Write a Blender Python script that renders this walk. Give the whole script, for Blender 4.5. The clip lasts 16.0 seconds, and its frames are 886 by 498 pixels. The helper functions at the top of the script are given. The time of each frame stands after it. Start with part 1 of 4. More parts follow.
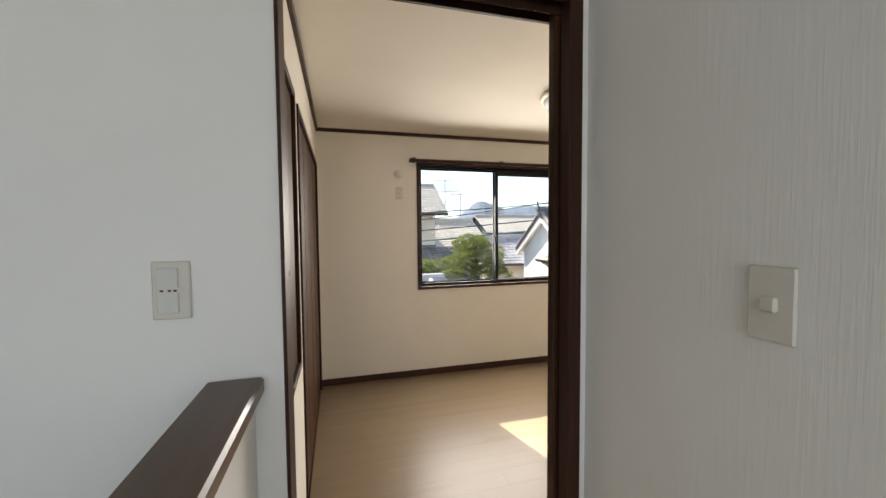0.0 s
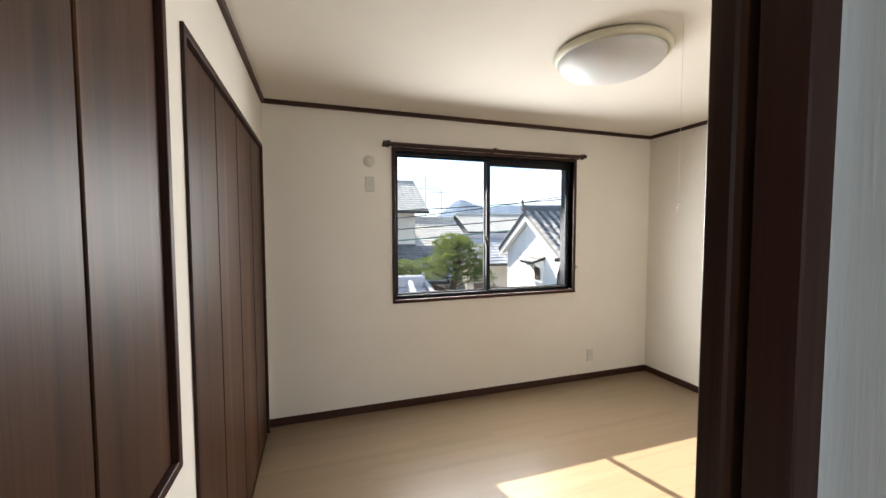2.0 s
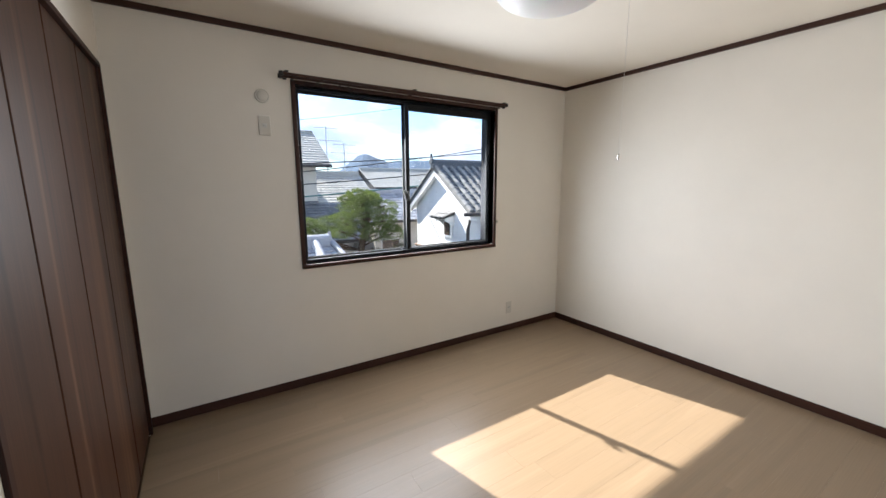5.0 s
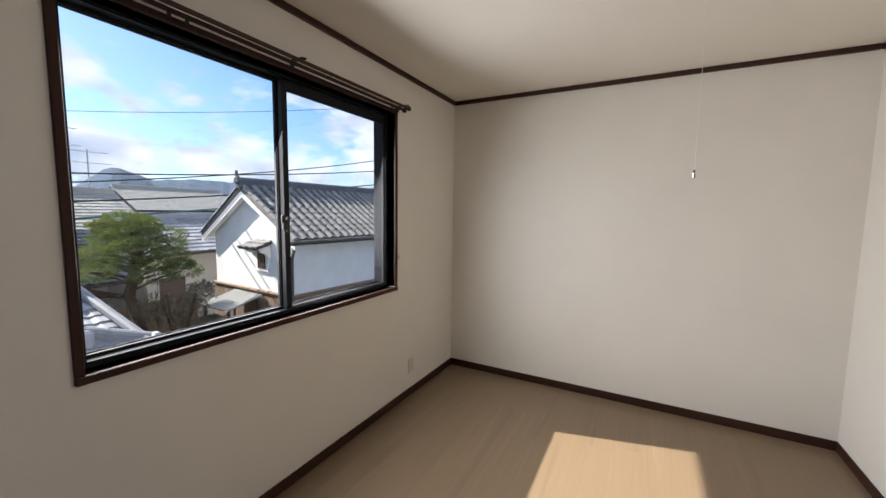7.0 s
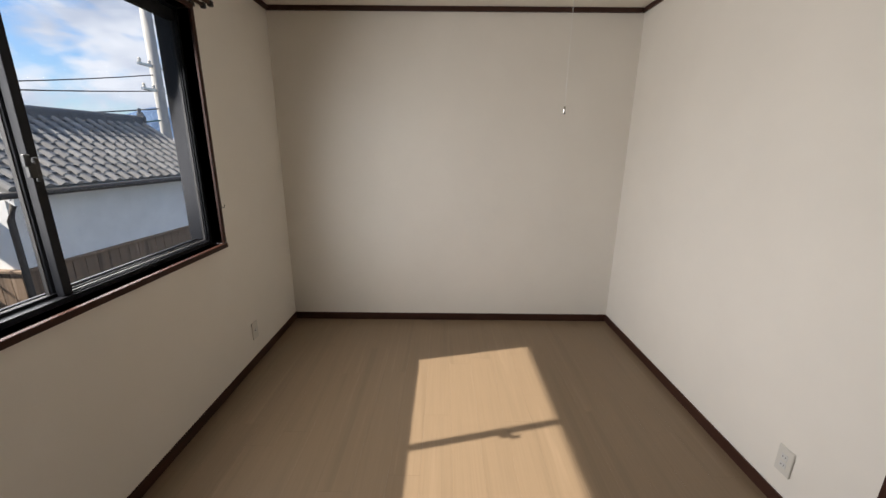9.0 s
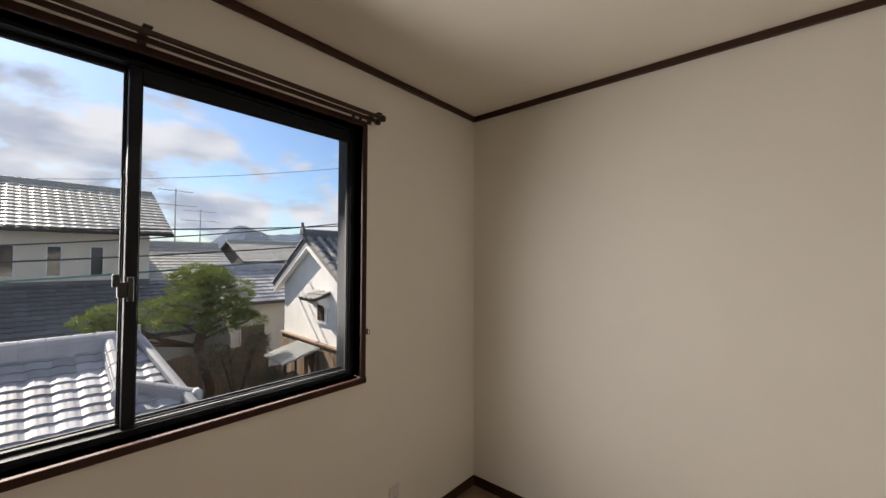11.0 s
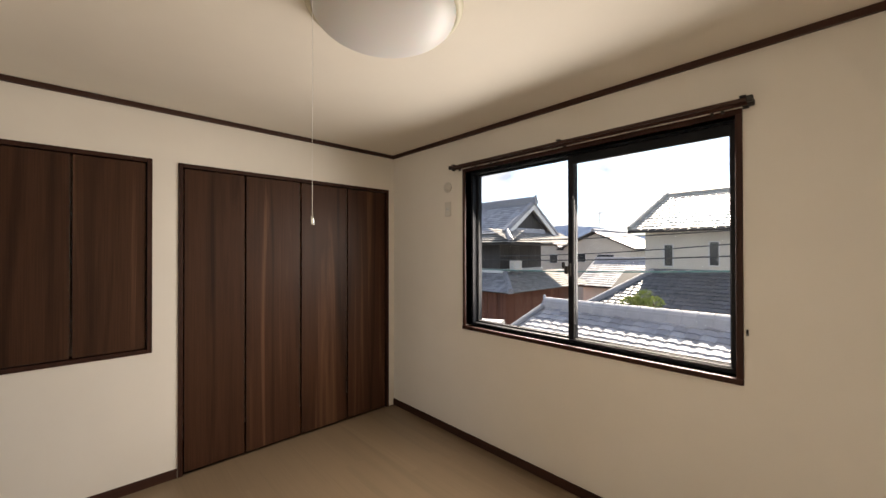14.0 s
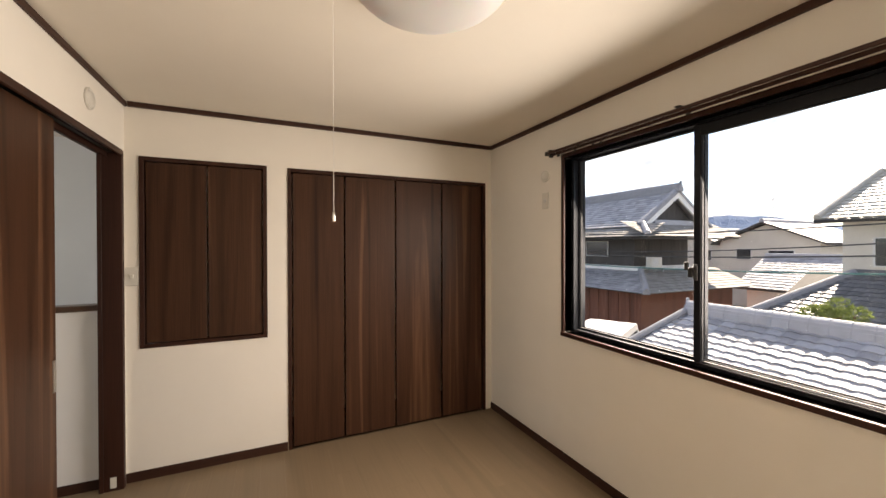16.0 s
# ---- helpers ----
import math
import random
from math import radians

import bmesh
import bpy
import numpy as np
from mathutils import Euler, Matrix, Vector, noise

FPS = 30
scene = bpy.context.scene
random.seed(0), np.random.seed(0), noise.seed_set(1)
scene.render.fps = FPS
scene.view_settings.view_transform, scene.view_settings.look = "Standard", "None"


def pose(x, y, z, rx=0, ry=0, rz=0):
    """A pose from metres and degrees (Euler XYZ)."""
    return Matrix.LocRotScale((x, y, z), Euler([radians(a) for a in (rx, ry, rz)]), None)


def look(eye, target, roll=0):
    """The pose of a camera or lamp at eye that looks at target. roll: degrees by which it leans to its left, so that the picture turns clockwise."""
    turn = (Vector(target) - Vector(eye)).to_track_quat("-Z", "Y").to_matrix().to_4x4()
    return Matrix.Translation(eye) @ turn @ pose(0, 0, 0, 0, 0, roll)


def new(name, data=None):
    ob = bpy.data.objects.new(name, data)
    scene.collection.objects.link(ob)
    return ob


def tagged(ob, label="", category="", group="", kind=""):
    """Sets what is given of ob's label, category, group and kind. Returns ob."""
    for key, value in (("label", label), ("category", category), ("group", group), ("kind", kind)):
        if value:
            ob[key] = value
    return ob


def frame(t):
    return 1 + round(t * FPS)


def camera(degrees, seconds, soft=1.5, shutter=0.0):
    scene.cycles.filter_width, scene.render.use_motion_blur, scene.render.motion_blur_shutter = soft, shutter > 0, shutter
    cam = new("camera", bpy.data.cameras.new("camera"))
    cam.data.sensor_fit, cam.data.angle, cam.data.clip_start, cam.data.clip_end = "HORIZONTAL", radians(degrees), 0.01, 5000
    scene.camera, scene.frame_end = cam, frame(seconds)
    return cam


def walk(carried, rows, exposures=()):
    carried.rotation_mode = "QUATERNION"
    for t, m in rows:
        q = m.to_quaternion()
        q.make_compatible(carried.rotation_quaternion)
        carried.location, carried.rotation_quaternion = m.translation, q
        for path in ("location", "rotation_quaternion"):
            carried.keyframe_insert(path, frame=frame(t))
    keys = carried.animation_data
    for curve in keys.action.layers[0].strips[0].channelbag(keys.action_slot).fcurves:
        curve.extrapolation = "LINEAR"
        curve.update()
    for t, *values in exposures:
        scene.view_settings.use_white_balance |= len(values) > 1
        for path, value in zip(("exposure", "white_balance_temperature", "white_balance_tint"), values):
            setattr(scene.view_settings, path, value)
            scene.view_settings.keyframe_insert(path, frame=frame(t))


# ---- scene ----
cam = camera(98.9, 16.0)
PATH = [
    (0, (0.18, -1.005, 1.451), (0.712, 0.921, 1.356), -0.5),
    (0.5, (0.225, -0.899, 1.437), (0.663, 1.05, 1.336), -0.5),
    (1, (0.278, -0.678, 1.449), (0.688, 1.277, 1.347), -0.3),
    (1.5, (0.32, -0.472, 1.459), (0.83, 1.459, 1.356), -0.2),
    (2, (0.358, -0.338, 1.471), (0.99, 1.557, 1.367), -0.1),
    (2.5, (0.34, -0.236, 1.464), (1.266, 1.53, 1.309), -0.0),
    (3, (0.322, -0.162, 1.458), (1.495, 1.419, 1.103), 0.0),
    (3.2, (0.345, -0.17, 1.46), (1.53, 1.365, 0.985), 0.1),
    (5.3, (0.376, 0.032, 1.449), (1.367, 1.741, 1.171), -0.1),
    (5.5, (0.396, 0.102, 1.448), (1.352, 1.842, 1.205), -0.1),
    (6, (0.401, 0.423, 1.437), (1.507, 2.08, 1.263), 0.2),
    (6.5, (0.417, 0.771, 1.438), (1.906, 2.094, 1.253), 0.6),
    (7, (0.47, 1.116, 1.438), (2.225, 2.055, 1.241), 0.8),
    (7.5, (0.476, 1.338, 1.417), (2.431, 1.463, 1.01), 1.2),
    (8, (0.472, 1.412, 1.409), (2.379, 1.323, 0.811), 1.3),
    (8.2, (0.472, 1.422, 1.412), (2.372, 1.328, 0.79), 1.3),
    (10.3, (1.05, 1.3, 1.474), (2.99, 1.79, 1.471), 0.5),
    (10.5, (1.173, 1.274, 1.471), (3.053, 1.957, 1.487), 0.5),
    (11, (1.543, 1.198, 1.459), (3.057, 2.503, 1.514), 0.2),
    (11.5, (1.953, 1.11, 1.456), (3.17, 2.696, 1.523), -0.2),
    (12, (2.257, 1.031, 1.444), (2.95, 2.905, 1.526), -0.3),
    (12.5, (2.505, 0.922, 1.441), (2.575, 2.919, 1.529), -0.3),
    (13, (2.707, 0.78, 1.459), (2.093, 2.684, 1.484), -0.3),
    (13.5, (2.868, 0.656, 1.469), (1.788, 2.345, 1.481), -0.2),
    (14, (3.01, 0.516, 1.479), (1.55, 1.883, 1.491), -0.1),
    (14.5, (3.069, 0.37, 1.466), (1.48, 1.584, 1.464), -0.1),
    (15, (3.1, 0.404, 1.463), (1.462, 1.551, 1.443), -0.2),
    (15.5, (3.069, 0.539, 1.472), (1.349, 1.559, 1.438), -0.1),
    (16, (2.992, 0.837, 1.491), (1.171, 1.663, 1.477), -0.1),
]
walk(cam, [(t, look(eye, target, roll)) for t, eye, target, roll in PATH],
     [(0.0, 2.1, 7200, 11), (0.6, 2.0, 7100, 11), (1.0, 2.0, 7000, 11), (1.5, 2.15, 6900, 10), (2.2, 2.25, 6300, 9), (3.2, 2.25, 5900, 9), (5.5, 1.8, 6000, 10), (6.3, 1.6, 6000, 10), (7.0, 1.4, 6300, 12), (7.5, 1.15, 6500, 12), (8.2, 1.05, 6500, 12), (10.3, 1.2, 6600, 13), (11.0, 1.0, 6900, 13),
      (12.5, 0.85, 7500, 14), (13.0, 1.3, 7500, 14), (14.0, 1.7, 7400, 14), (15.0, 1.85, 7700, 15), (16.0, 1.95, 7800, 16)])

# ---- light ----
SUN_AZ, SUN_EL = -14.0, 38.5          # degrees from +y towards +x, and above the horizon
world = bpy.data.worlds.new("sky_world")
scene.world = world
world.use_nodes = True
wn, wl = world.node_tree.nodes, world.node_tree.links
wn.clear()
w_out = wn.new("ShaderNodeOutputWorld")
w_bg = wn.new("ShaderNodeBackground")
w_bg.inputs["Strength"].default_value = 0.068
w_sky = wn.new("ShaderNodeTexSky")
w_sky.sky_type = "NISHITA"
w_sky.sun_disc = False
w_sky.sun_elevation = radians(SUN_EL)
w_sky.sun_rotation = radians(SUN_AZ)
w_co = wn.new("ShaderNodeTexCoord")
w_map = wn.new("ShaderNodeMapping")
w_map.inputs["Scale"].default_value = (1.0, 1.0, 2.3)
w_n1 = wn.new("ShaderNodeTexNoise")
w_n1.inputs["Scale"].default_value = 4.3
w_n1.inputs["Detail"].default_value = 9
w_n1.inputs["Roughness"].default_value = 0.58
w_n1.inputs["Distortion"].default_value = 0.2
w_ramp = wn.new("ShaderNodeValToRGB")
w_ramp.color_ramp.elements[0].position = 0.455
w_ramp.color_ramp.elements[1].position = 0.56
w_n2 = wn.new("ShaderNodeTexNoise")
w_n2.inputs["Scale"].default_value = 5.5
w_n2.inputs["Detail"].default_value = 6
w_cr = wn.new("ShaderNodeValToRGB")
w_cr.color_ramp.elements[0].position = 0.36
w_cr.color_ramp.elements[0].color = (3.1, 3.7, 4.8, 1)
w_cr.color_ramp.elements[1].position = 0.60
w_cr.color_ramp.elements[1].color = (5.9, 6.3, 6.9, 1)
w_mix = wn.new("ShaderNodeMixRGB")
w_tint = wn.new("ShaderNodeMixRGB")
w_tint.blend_type = "MULTIPLY"
w_tint.inputs["Fac"].default_value = 1.0
w_tint.inputs["Color2"].default_value = (0.66, 0.86, 1.08, 1)
wl.new(w_co.outputs["Generated"], w_map.inputs["Vector"])
wl.new(w_map.outputs["Vector"], w_n1.inputs["Vector"])
wl.new(w_map.outputs["Vector"], w_n2.inputs["Vector"])
wl.new(w_n1.outputs["Fac"], w_ramp.inputs["Fac"])
wl.new(w_n2.outputs["Fac"], w_cr.inputs["Fac"])
wl.new(w_ramp.outputs["Color"], w_mix.inputs["Fac"])
wl.new(w_sky.outputs["Color"], w_tint.inputs["Color1"])
wl.new(w_tint.outputs["Color"], w_mix.inputs["Color1"])
wl.new(w_cr.outputs["Color"], w_mix.inputs["Color2"])
wl.new(w_mix.outputs["Color"], w_bg.inputs["Color"])
wl.new(w_bg.outputs["Background"], w_out.inputs["Surface"])

sun = new("sun", bpy.data.lights.new("sun", "SUN"))
sun.data.energy = 5.0
sun.data.angle = radians(0.6)
sun.data.color = (1.0, 0.93, 0.82)
sd = Vector((math.sin(radians(SUN_AZ)) * math.cos(radians(SUN_EL)), math.cos(radians(SUN_AZ)) * math.cos(radians(SUN_EL)), math.sin(radians(SUN_EL))))
sun.matrix_world = look(sd * 60, (0, 0, 0))


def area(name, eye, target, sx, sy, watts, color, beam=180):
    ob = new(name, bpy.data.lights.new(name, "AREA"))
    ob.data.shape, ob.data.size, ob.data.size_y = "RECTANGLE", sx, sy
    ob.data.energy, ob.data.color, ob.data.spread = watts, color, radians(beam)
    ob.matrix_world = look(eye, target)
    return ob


# added lamp in the window opening, boosting light from sky and sunlit roofs
area("window_fill_lamp", (1.81, 2.90, 1.49), (1.81, 0.0, 0.15), 1.6, 1.0, 18.0, (1.0, 0.99, 0.97), 164)
# added lamp brightening the hall, in front of an assumed, unseen window
area("hall_fill_lamp", (0.1, -3.3, 1.6), (0.1, -1.0, 1.3), 1.2, 1.1, 5.0, (0.84, 0.92, 1.0))


# ---- materials ----
def mat(name, color, rough=0.6, metal=0.0, spec=0.5):
    m = bpy.data.materials.new(name)
    m.use_nodes = True
    b = m.node_tree.nodes["Principled BSDF"]
    b.inputs["Base Color"].default_value = (*color, 1)
    b.inputs["Roughness"].default_value = rough
    b.inputs["Metallic"].default_value = metal
    b.inputs["Specular IOR Level"].default_value = spec
    return m


def bits(m):
    return m.node_tree.nodes, m.node_tree.links, m.node_tree.nodes["Principled BSDF"]


def noise_tex(m, scale, detail=4, rough=0.5, stretch=(1, 1, 1), where="Object", distort=0.0):
    n, l, b = bits(m)
    co = n.new("ShaderNodeTexCoord")
    mp = n.new("ShaderNodeMapping")
    mp.inputs["Scale"].default_value = stretch
    t = n.new("ShaderNodeTexNoise")
    t.inputs["Scale"].default_value = scale
    t.inputs["Detail"].default_value = detail
    t.inputs["Roughness"].default_value = rough
    t.inputs["Distortion"].default_value = distort
    l.new(co.outputs[where], mp.inputs["Vector"])
    l.new(mp.outputs["Vector"], t.inputs["Vector"])
    return t


def ramp(m, fac, stops):
    n, l, b = bits(m)
    r = n.new("ShaderNodeValToRGB")
    while len(r.color_ramp.elements) < len(stops):
        r.color_ramp.elements.new(0.5)
    for e, (p, c) in zip(r.color_ramp.elements, stops):
        e.position = p
        e.color = (*c, 1)
    l.new(fac, r.inputs["Fac"])
    return r.outputs["Color"]


def mix(m, kind, fac, a, c):
    n, l, b = bits(m)
    x = n.new("ShaderNodeMixRGB")
    x.blend_type = kind
    if isinstance(fac, float):
        x.inputs["Fac"].default_value = fac
    else:
        l.new(fac, x.inputs["Fac"])
    l.new(a, x.inputs["Color1"])
    l.new(c, x.inputs["Color2"])
    return x.outputs["Color"]


def bump(m, height, strength, distance=0.002, after=None):
    n, l, b = bits(m)
    k = n.new("ShaderNodeBump")
    k.inputs["Strength"].default_value = strength
    k.inputs["Distance"].default_value = distance
    l.new(height, k.inputs["Height"])
    if after is not None:
        l.new(after, k.inputs["Normal"])
    l.new(k.outputs["Normal"], b.inputs["Normal"])
    return k.outputs["Normal"]


def paint(name, color, vary=0.06, rough=0.8, grain=900.0, strength=0.25, distance=0.0015, stretch=(1, 1, 1), spec=0.3):
    """A matt surface with a coarse unevenness of tone and a fine relief."""
    m = mat(name, color, rough, 0, spec)
    n, l, b = bits(m)
    big = noise_tex(m, 1.7, 5, 0.6)
    lo = tuple(c * (1 - vary) for c in color)
    hi = tuple(min(1, c * (1 + vary * 0.5)) for c in color)
    l.new(ramp(m, big.outputs["Fac"], [(0.3, lo), (0.7, hi)]), b.inputs["Base Color"])
    fine = noise_tex(m, grain, 3, 0.6, stretch)
    bump(m, fine.outputs["Fac"], strength, distance)
    return m


def wood(name, dark, mid, light, rough=0.4, scale=1.0, axis="z", spec=0.5, per_piece=True, pore=0.55):
    """Grain along one axis, with broad cathedral streaks and fine pores."""
    m = mat(name, mid, rough, 0, spec)
    n, l, b = bits(m)
    k = {"z": (14, 14, 0.55), "x": (0.55, 14, 14), "y": (14, 0.55, 14)}[axis]
    f = {"z": (260, 260, 3.0), "x": (3.0, 260, 260), "y": (260, 3.0, 260)}[axis]
    co = n.new("ShaderNodeTexCoord")
    info = n.new("ShaderNodeObjectInfo")
    mul = n.new("ShaderNodeVectorMath")
    mul.operation = "SCALE"
    mul.inputs[0].default_value = (7.3, 3.1, 5.7)
    l.new(info.outputs["Random"], mul.inputs["Scale"])
    add = n.new("ShaderNodeVectorMath")
    l.new(co.outputs["Object"], add.inputs[0])
    if per_piece:
        l.new(mul.outputs["Vector"], add.inputs[1])
    outs = []
    for st, sc, det, dis in ((k, 0.55 * scale, 5, 1.4), (f, 0.9 * scale, 2, 0.2)):
        mp = n.new("ShaderNodeMapping")
        mp.inputs["Scale"].default_value = st
        t = n.new("ShaderNodeTexNoise")
        t.inputs["Scale"].default_value = sc
        t.inputs["Detail"].default_value = det
        t.inputs["Distortion"].default_value = dis
        l.new(add.outputs["Vector"], mp.inputs["Vector"])
        l.new(mp.outputs["Vector"], t.inputs["Vector"])
        outs.append(t)
    broad = ramp(m, outs[0].outputs["Fac"], [(0.30, dark), (0.48, mid), (0.60, mid), (0.72, light)])
    pores = ramp(m, outs[1].outputs["Fac"], [(0.35, (0.55, 0.55, 0.55)), (0.6, (1, 1, 1))])
    l.new(mix(m, "MULTIPLY", pore, broad, pores), b.inputs["Base Color"])
    bump(m, outs[1].outputs["Fac"], 0.12, 0.0006)
    return m


def wallpaper(name, color, ribs=False):
    m = paint(name, color, 0.035, 0.85, 420, 0.35, 0.0012, (1, 1, 1), 0.25)
    if ribs:
        n, l, b = bits(m)
        t = noise_tex(m, 130, 4, 0.7, (1, 1, 0.035))
        bump(m, t.outputs["Fac"], 0.45, 0.002)
    return m


M = {}
M["wall"] = wallpaper("cream_wallpaper", (0.79, 0.755, 0.69))
M["hallwall"] = wallpaper("white_wallpaper", (0.80, 0.80, 0.79))
M["ribwall"] = wallpaper("ribbed_wallpaper", (0.78, 0.78, 0.76), True)
M["ceiling"] = paint("ceiling_paper", (0.79, 0.745, 0.665), 0.03, 0.9, 260, 0.35, 0.002)
M["floor"] = wood("oak_floor_board", (0.195, 0.140, 0.088), (0.218, 0.156, 0.098), (0.242, 0.175, 0.112), 0.36, 1.0, "x", 0.36, True, 0.15)
M["joint"] = mat("dark_joint", (0.10, 0.065, 0.04), 0.8)
M["walnut"] = wood("walnut_door_board", (0.024, 0.0095, 0.0052), (0.060, 0.0255, 0.0135), (0.135, 0.066, 0.036), 0.45, 1.0, "z", 0.2)
M["trim"] = wood("dark_trim_wood", (0.026, 0.0095, 0.006), (0.042, 0.0155, 0.0095), (0.058, 0.023, 0.0135), 0.5, 1.0, "z", 0.22)
M["trimx"] = wood("dark_trim_wood_x", (0.030, 0.011, 0.007), (0.048, 0.018, 0.011), (0.065, 0.026, 0.015), 0.5, 1.0, "x", 0.35)
M["trimy"] = wood("dark_trim_wood_y", (0.030, 0.011, 0.007), (0.048, 0.018, 0.011), (0.065, 0.026, 0.015), 0.5, 1.0, "y", 0.35)
M["cap"] = wood("handrail_cap_wood", (0.055, 0.028, 0.016), (0.085, 0.045, 0.026), (0.12, 0.065, 0.04), 0.3, 1.0, "y")
M["alu"] = paint("black_aluminium", (0.008, 0.009, 0.012), 0.1, 0.5, 500, 0.05, 0.0005, (1, 1, 1), 0.2)
M["gasket"] = mat("black_rubber", (0.01, 0.01, 0.01), 0.7)
M["plastic"] = paint("white_plastic", (0.64, 0.62, 0.565), 0.02, 0.35, 600, 0.03, 0.0003)
M["plastic2"] = paint("grey_white_plastic", (0.62, 0.62, 0.60), 0.02, 0.4, 600, 0.03, 0.0003)
M["dark"] = mat("dark_plastic", (0.02, 0.02, 0.02), 0.5)
M["steel"] = mat("brushed_steel", (0.55, 0.54, 0.52), 0.32, 0.9)
M["chrome"] = mat("polished_chrome", (0.62, 0.60, 0.56), 0.1, 1.0)
M["cord"] = mat("white_cord", (0.8, 0.79, 0.75), 0.7)
M["rim"] = paint("lamp_rim_ivory", (0.60, 0.57, 0.44), 0.03, 0.4, 300, 0.03, 0.0005)
M["shade"] = mat("opal_shade", (0.62, 0.62, 0.62), 0.45)
M["shade"].node_tree.nodes["Principled BSDF"].inputs["Subsurface Weight"].default_value = 0.2
glass = bpy.data.materials.new("window_glass")
glass.use_nodes = True
gn, gl = glass.node_tree.nodes, glass.node_tree.links
gn.clear()
g_o, g_t, g_g, g_f, g_m, g_p, g_k = (gn.new(k) for k in ("ShaderNodeOutputMaterial", "ShaderNodeBsdfTransparent", "ShaderNodeBsdfGlossy", "ShaderNodeLayerWeight", "ShaderNodeMixShader", "ShaderNodeMath", "ShaderNodeMath"))
g_g.inputs["Roughness"].default_value = 0.01
g_p.operation, g_k.operation = "POWER", "MULTIPLY_ADD"
g_p.inputs[1].default_value = 4.0
g_k.inputs[1].default_value, g_k.inputs[2].default_value = 0.30, 0.012
gl.new(g_f.outputs["Facing"], g_p.inputs[0])
gl.new(g_p.outputs[0], g_k.inputs[0])
gl.new(g_k.outputs[0], g_m.inputs[0])
gl.new(g_t.outputs[0], g_m.inputs[1])
gl.new(g_g.outputs[0], g_m.inputs[2])
gl.new(g_m.outputs[0], g_o.inputs["Surface"])
M["glass"] = glass


# ---- mesh helpers ----
def box(bm, x0, x1, y0, y1, z0, z1, bevel=0.0, seg=1):
    vs = [bm.verts.new((x, y, z)) for x in (x0, x1) for y in (y0, y1) for z in (z0, z1)]
    a = [(0, 1, 3, 2), (4, 6, 7, 5), (0, 4, 5, 1), (2, 3, 7, 6), (0, 2, 6, 4), (1, 5, 7, 3)]
    fs = [bm.faces.new([vs[i] for i in q]) for q in a]
    if bevel > 0:
        es = list({e for f in fs for e in f.edges})
        bmesh.ops.bevel(bm, geom=es, offset=bevel, segments=seg, affect="EDGES", profile=0.5)
    return bm


def boxes(*bs, bevel=0.0):
    bm = bmesh.new()
    for q in bs:
        box(bm, *q, bevel=bevel)
    return bm


def lathe(profile, seg=40, axis="z", at=(0, 0, 0)):
    """A solid of revolution from (radius, height) pairs."""
    bm = bmesh.new()
    rings = []
    for r, h in profile:
        ring = []
        for i in range(seg):
            a = 2 * math.pi * i / seg
            p = {"z": (r * math.cos(a), r * math.sin(a), h), "y": (r * math.cos(a), h, r * math.sin(a)), "x": (h, r * math.cos(a), r * math.sin(a))}[axis]
            ring.append(bm.verts.new((p[0] + at[0], p[1] + at[1], p[2] + at[2])))
        rings.append(ring)
    for a, b in zip(rings, rings[1:]):
        for i in range(seg):
            bm.faces.new((a[i], a[(i + 1) % seg], b[(i + 1) % seg], b[i]))
    for ring in (rings[0], rings[-1]):
        bm.faces.new(ring)
    bmesh.ops.recalc_face_normals(bm, faces=bm.faces)
    return bm


def tube(points, radius, seg=8):
    """A round bar along a line of points."""
    bm = bmesh.new()
    pts = [Vector(p) for p in points]
    rings = []
    for i, p in enumerate(pts):
        d = (pts[min(i + 1, len(pts) - 1)] - pts[max(i - 1, 0)]).normalized()
        u = d.orthogonal().normalized() if abs(d.z) > 0.9 else d.cross(Vector((0, 0, 1))).normalized()
        v = d.cross(u)
        rings.append([bm.verts.new(p + radius * (math.cos(2 * math.pi * k / seg) * u + math.sin(2 * math.pi * k / seg) * v)) for k in range(seg)])
    for a, b in zip(rings, rings[1:]):
        for k in range(seg):
            bm.faces.new((a[k], a[(k + 1) % seg], b[(k + 1) % seg], b[k]))
    bm.faces.new(rings[0])
    bm.faces.new(rings[-1])
    bmesh.ops.recalc_face_normals(bm, faces=bm.faces)
    return bm


def mesh_of(name, bm, material, smooth=False):
    me = bpy.data.meshes.new(name)
    bm.to_mesh(me)
    bm.free()
    me.materials.append(material)
    if smooth:
        for p in me.polygons:
            p.use_smooth = True
    return me


def part(name, bm, material, parent, label="", smooth=False):
    ob = new(name, mesh_of(name, bm, material, smooth))
    ob.parent = parent
    return tagged(ob, label)


def thing(name, label, category, group="", kind="", at=(0, 0, 0), turn=0.0):
    ob = new(name)
    ob.empty_display_size = 0.1
    ob.matrix_world = pose(*at, 0, 0, turn)
    return tagged(ob, label, category, group, kind)


def solid(name, bm, material, label, category, kind="structure", smooth=False):
    return tagged(new(name, mesh_of(name, bm, material, smooth)), label, category, "", kind)


# ---- the room: x 0..3.575, y 0..2.68, ceiling 2.40 ----
RX, RY, RZ = 3.575, 2.68, 2.402
WX0, WX1, WZ0, WZ1 = 0.962, 2.660, 0.898, 2.098      # window opening
CY0, CY1, CZ1 = 0.948, 2.616, 2.064                   # closet
BY0, BY1, BZ0, BZ1 = 0.074, 0.812, 0.842, 2.068       # wall cabinet
DX0, DX1, DZ1 = 0.0285, 1.525, 2.086                   # sliding door with its pocket
HY = -0.105                                           # hall face of the south wall

